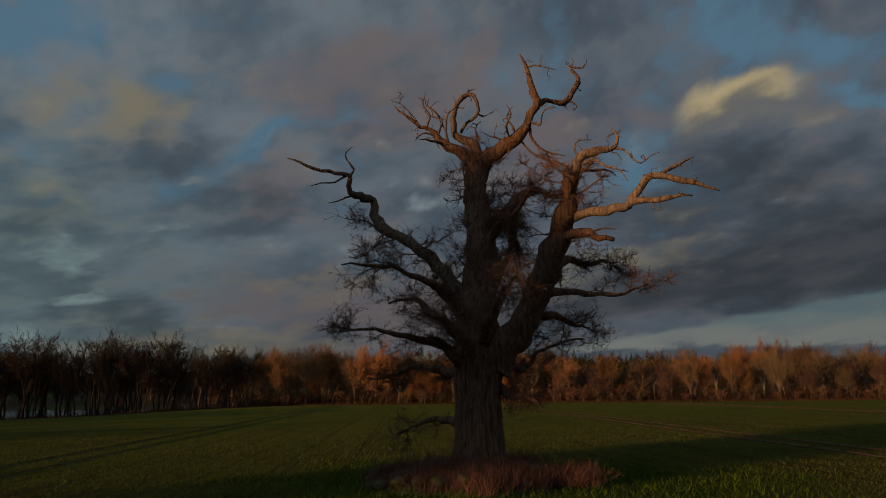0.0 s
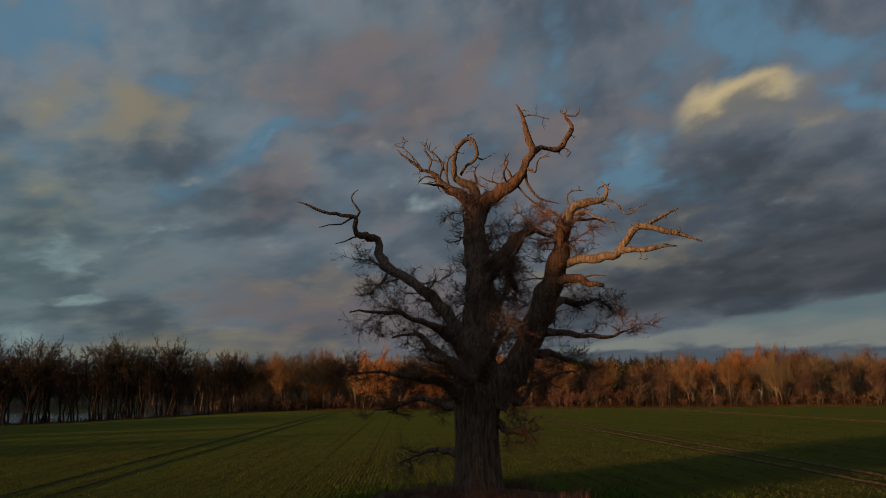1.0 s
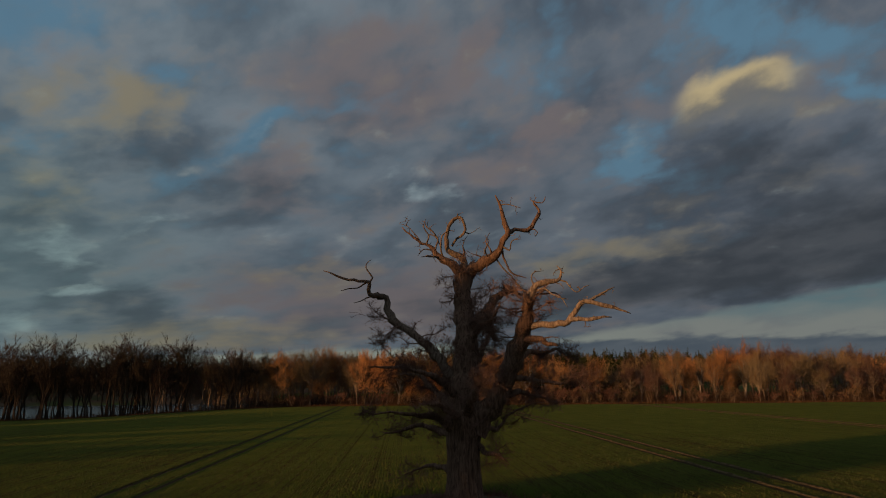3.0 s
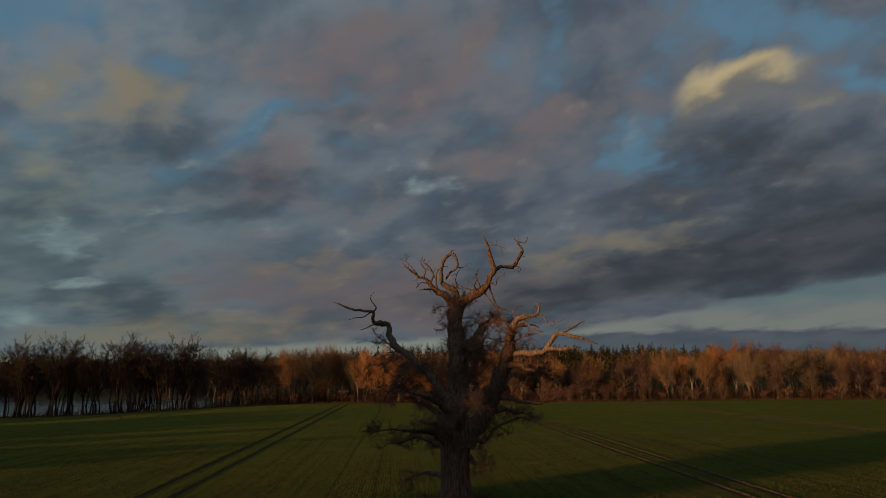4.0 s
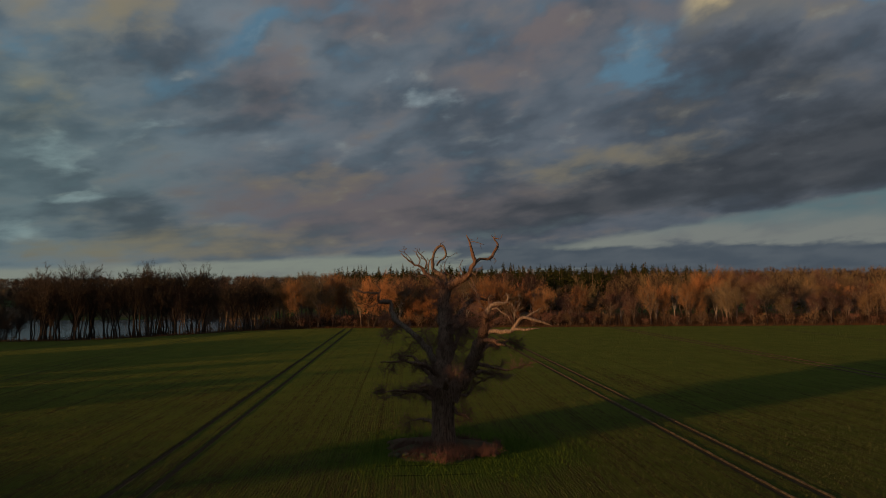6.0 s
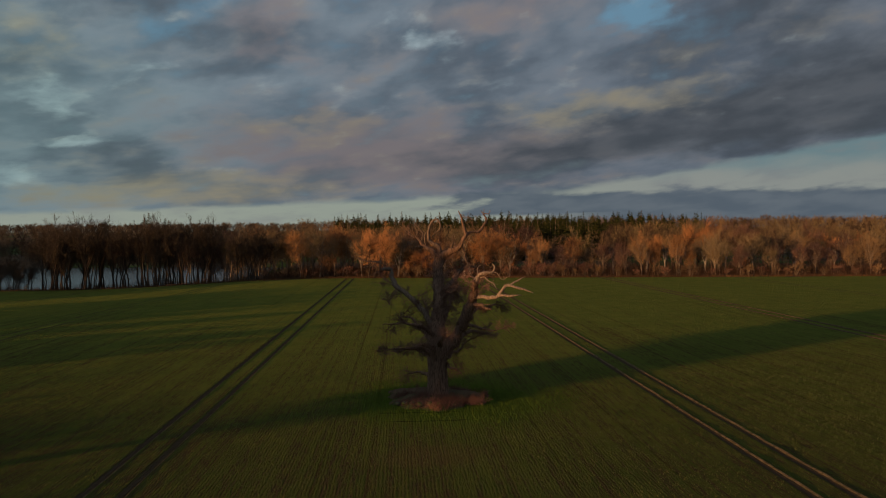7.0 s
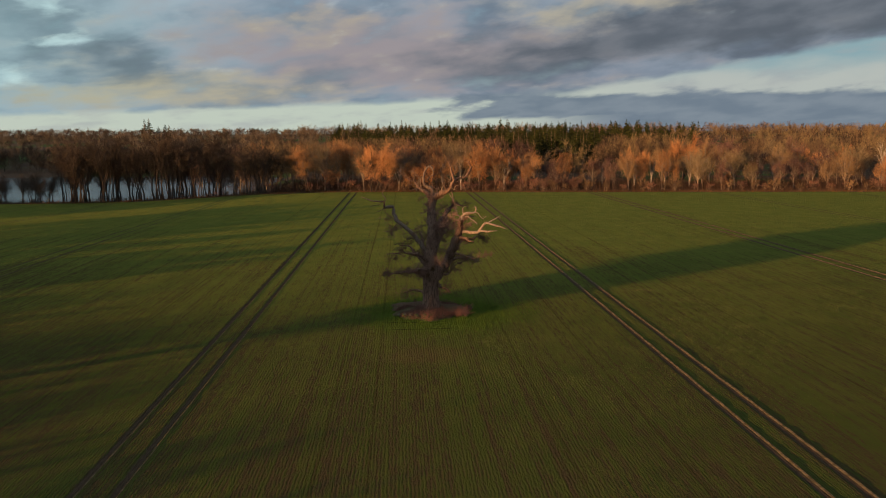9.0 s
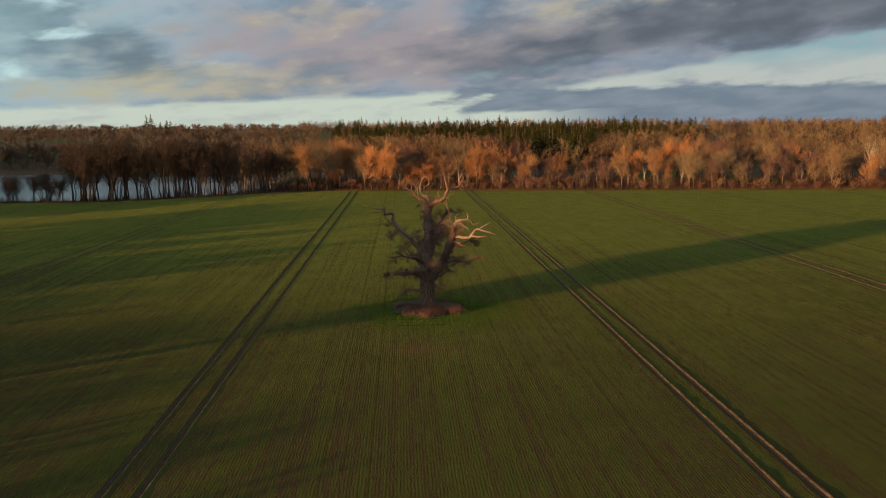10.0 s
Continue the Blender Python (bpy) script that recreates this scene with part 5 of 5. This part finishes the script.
def build_far_woods():
    rng = np.random.default_rng(52)
    low = [grow_tree(seed=200 + i, h=14.0, spread=5.2, first=0.2, limbs=10, subs=4, spikes=14, width=0.038, crown_low=0.1, lift=0.8, steps=2) for i in range(5)]
    full = [grow_tree(seed=230 + i, h=13.0, spread=6.0, first=0.03, limbs=13, subs=4, spikes=14, width=0.045, crown_low=-0.12, lift=0.7, steps=2) for i in range(4)]
    spots, thick = [], []
    for y in np.arange(218, 372, 9.0):
        for x in np.arange(-0.26 * y - 6, 0.92 * y, 8.5):
            if 0.145 * y < x < 0.32 * y and y > 232 or abs(x - 172) < 17 and y > 285:
                continue
            spots.append((x + rng.normal() * 2.5, y + rng.normal() * 2.5, rng.uniform(0.82, 1.18)))
    for y in (364, 372, 384, 398, 416):
        for x in np.arange(-340, -78, 6.2):
            thick.append((x + rng.normal() * 2.5, y + rng.normal() * 3, rng.uniform(0.9, 1.38)))
    for y in np.arange(460, 1010, 44):
        for x in np.arange(-0.58 * y - 60, -0.13 * y, 10.5):
            if not (abs(x + 262) < 40 and 450 < y < 590):
                thick.append((x + rng.normal() * 5, y + rng.normal() * 12, rng.uniform(0.9, 1.35)))
    for y in np.arange(384, 1000, 36):
        gap = 10 + (y - 350) * 0.02
        for x in np.arange(-0.14 * y, 0.84 * y + 60, gap):
            if x < 0.40 * y and y < 560 or abs(x - 172) < 17 and y < 400:
                continue
            spots.append((x + rng.normal() * 4, y + rng.normal() * 10, rng.uniform(0.95, 1.3)))
    scatter("far_woodland", low, spots, FAR_WOOD, "bare brown winter woodland running to the horizon")
    scatter("shore_woodland", full, thick, SHORE_WOOD, "dense brown bare woodland on the far shore of the lake")
    cones = [grow_conifer(260 + i, 17.5 + 1.4 * i, 4.2 + 0.5 * i, 12) for i in range(4)]
    spots = []
    for y in np.arange(378, 560, 8.0):
        for x in np.arange(-0.105 * y, 0.46 * y, 6.2):
            if rng.random() < (0.85 if x < 0.36 * y else 0.45) and noise.noise((x * 0.035, y * 0.02, 3.0)) > -0.28:
                spots.append((x + rng.normal() * 2.2, y + rng.normal() * 3, rng.uniform(0.62, 0.95) * (1 + 0.28 * noise.noise((x * 0.05, y * 0.05, 7.0)))))
    spots += [(rng.uniform(0.15, 0.32) * y, y, rng.uniform(0.7, 0.95)) for y in rng.uniform(270, 380, 130)]
    scatter("far_conifers", cones, spots, NEEDLE, "dark green conifer plantation behind the bare trees")


build_far_woods()

# ---- unseen trees added beside the field to throw the long evening shadows ----


def build_shade_trees():
    rng = np.random.default_rng(8)
    # out of view, inferred from the long shadow band across the field
    plant("shade", -60.3, -36.0, 1.0, rng, "hedgerow trees")
    # hedge, spruce belts and tree row are made up to dim the left side
    for k in range(34):
        u = -34 + 3.4 * k
        plant("shrub", -62 - 0.56 * u + rng.normal() * 1.2, -41 + 0.83 * u + rng.normal() * 0.8, rng.uniform(0.7, 1.35), rng, "hedgerow shrubs")
    for k in range(40):
        plant("conifer", -119 - 3.9 * k + rng.normal() * 0.6, 105 + rng.normal() * 2.0, rng.uniform(0.95, 1.2), rng, "shelter belt spruces")
    for k in range(62):
        plant("conifer", -279 + rng.normal() * 3, 112 + 4.6 * k + rng.normal(), rng.uniform(1.35, 1.55), rng, "shelter belt spruces")
    for k in range(84):
        y = -118 + 2.15 * k + rng.normal() * 1.2
        plant("brown" if k % 3 else "dusk", -124 + rng.normal() * 5, y, rng.uniform(0.6, 0.95), rng, "hedgerow trees")


build_shade_trees()

# ---- grass, crop and margin ----


def build_grass():
    rng = np.random.default_rng(12)
    x = rng.uniform(-150, 225, 26000)
    y = edge_y(x) + rng.normal(1.0, 1.3, 26000)
    p = np.stack([x, y, ground_z(x, y) - 0.03], 1)
    blades("margin_grass", p, 0.2, 0.7, 0.04, 0.3, STRAW, "rough reddish dead grass along the field margin", 4, "grass")
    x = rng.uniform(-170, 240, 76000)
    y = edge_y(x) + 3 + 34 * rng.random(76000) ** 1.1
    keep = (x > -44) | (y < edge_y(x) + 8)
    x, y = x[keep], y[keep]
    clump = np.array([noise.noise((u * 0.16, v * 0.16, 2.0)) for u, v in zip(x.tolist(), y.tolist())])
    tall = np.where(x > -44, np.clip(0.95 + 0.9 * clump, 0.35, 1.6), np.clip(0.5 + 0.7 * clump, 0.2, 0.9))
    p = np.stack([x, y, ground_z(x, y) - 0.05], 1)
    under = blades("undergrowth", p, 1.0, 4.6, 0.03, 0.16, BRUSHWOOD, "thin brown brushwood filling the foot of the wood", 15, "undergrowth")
    co = np.empty(len(x) * 9)
    under.data.vertices.foreach_get("co", co)
    co = co.reshape(-1, 3, 3)
    co[:, 2, 2] = p[:, 2] + (co[:, 2, 2] - p[:, 2]) * tall
    under.data.vertices.foreach_set("co", co.ravel())
    r = rng.random(20000) ** 0.62
    a = rng.uniform(0, 6.283, 20000)
    x, y = 0.8 + 11.5 * r * np.cos(a), -0.5 + 9.5 * r * np.sin(a)
    ragged = np.array([noise.noise((u * 0.35, v * 0.35, 9.0)) for u, v in zip(x.tolist(), y.tolist())])
    keep = (bank_z(x, y) < rng.uniform(-0.1, 0.32, len(x))) & (r < 0.72 + 0.5 * ragged + rng.uniform(-0.2, 0.2, len(r)))
    p = np.stack([x[keep], y[keep], bank_z(x[keep], y[keep]) - 0.02], 1)
    blades("lush_grass", p, 0.08, 0.24, 0.022, 0.5, LUSH, "lush bright green grass round the bank", 6, "grass")
    rows = np.arange(-44, 46, 0.19)
    rows = rows[np.all(np.abs(rows[:, None] - np.array(RUTS)[None, :]) > 0.3, axis=1)]
    x = np.repeat(rows, 760)
    y = rng.uniform(-30, 44, len(x))
    x = x + rng.normal(0, 0.025, len(x)) + 0.05 * np.sin(y * 0.35 + x)
    thin = np.array([noise.noise((a * 1.1, b * 0.45, 0.0)) + 0.7 * noise.noise((a * 3.5, b * 1.2, 5.0)) for a, b in zip(x.tolist(), y.tolist())])
    keep = (((x - 0.8) / 9.0) ** 2 + (y / 8.0) ** 2 > rng.uniform(0.7, 1.1, len(x))) & (rng.uniform(0, 44, len(x)) > y) & (rng.uniform(-30, -14, len(x)) < y) & (thin > rng.uniform(-0.6, 0.25, len(x)))
    p = np.stack([x[keep], y[keep], np.zeros(keep.sum()) - 0.01], 1)
    blades("winter_cereal", p, 0.05, 0.15, 0.014, 0.7, CROP, "short rows of young green winter cereal", 7, "crop")


build_grass()
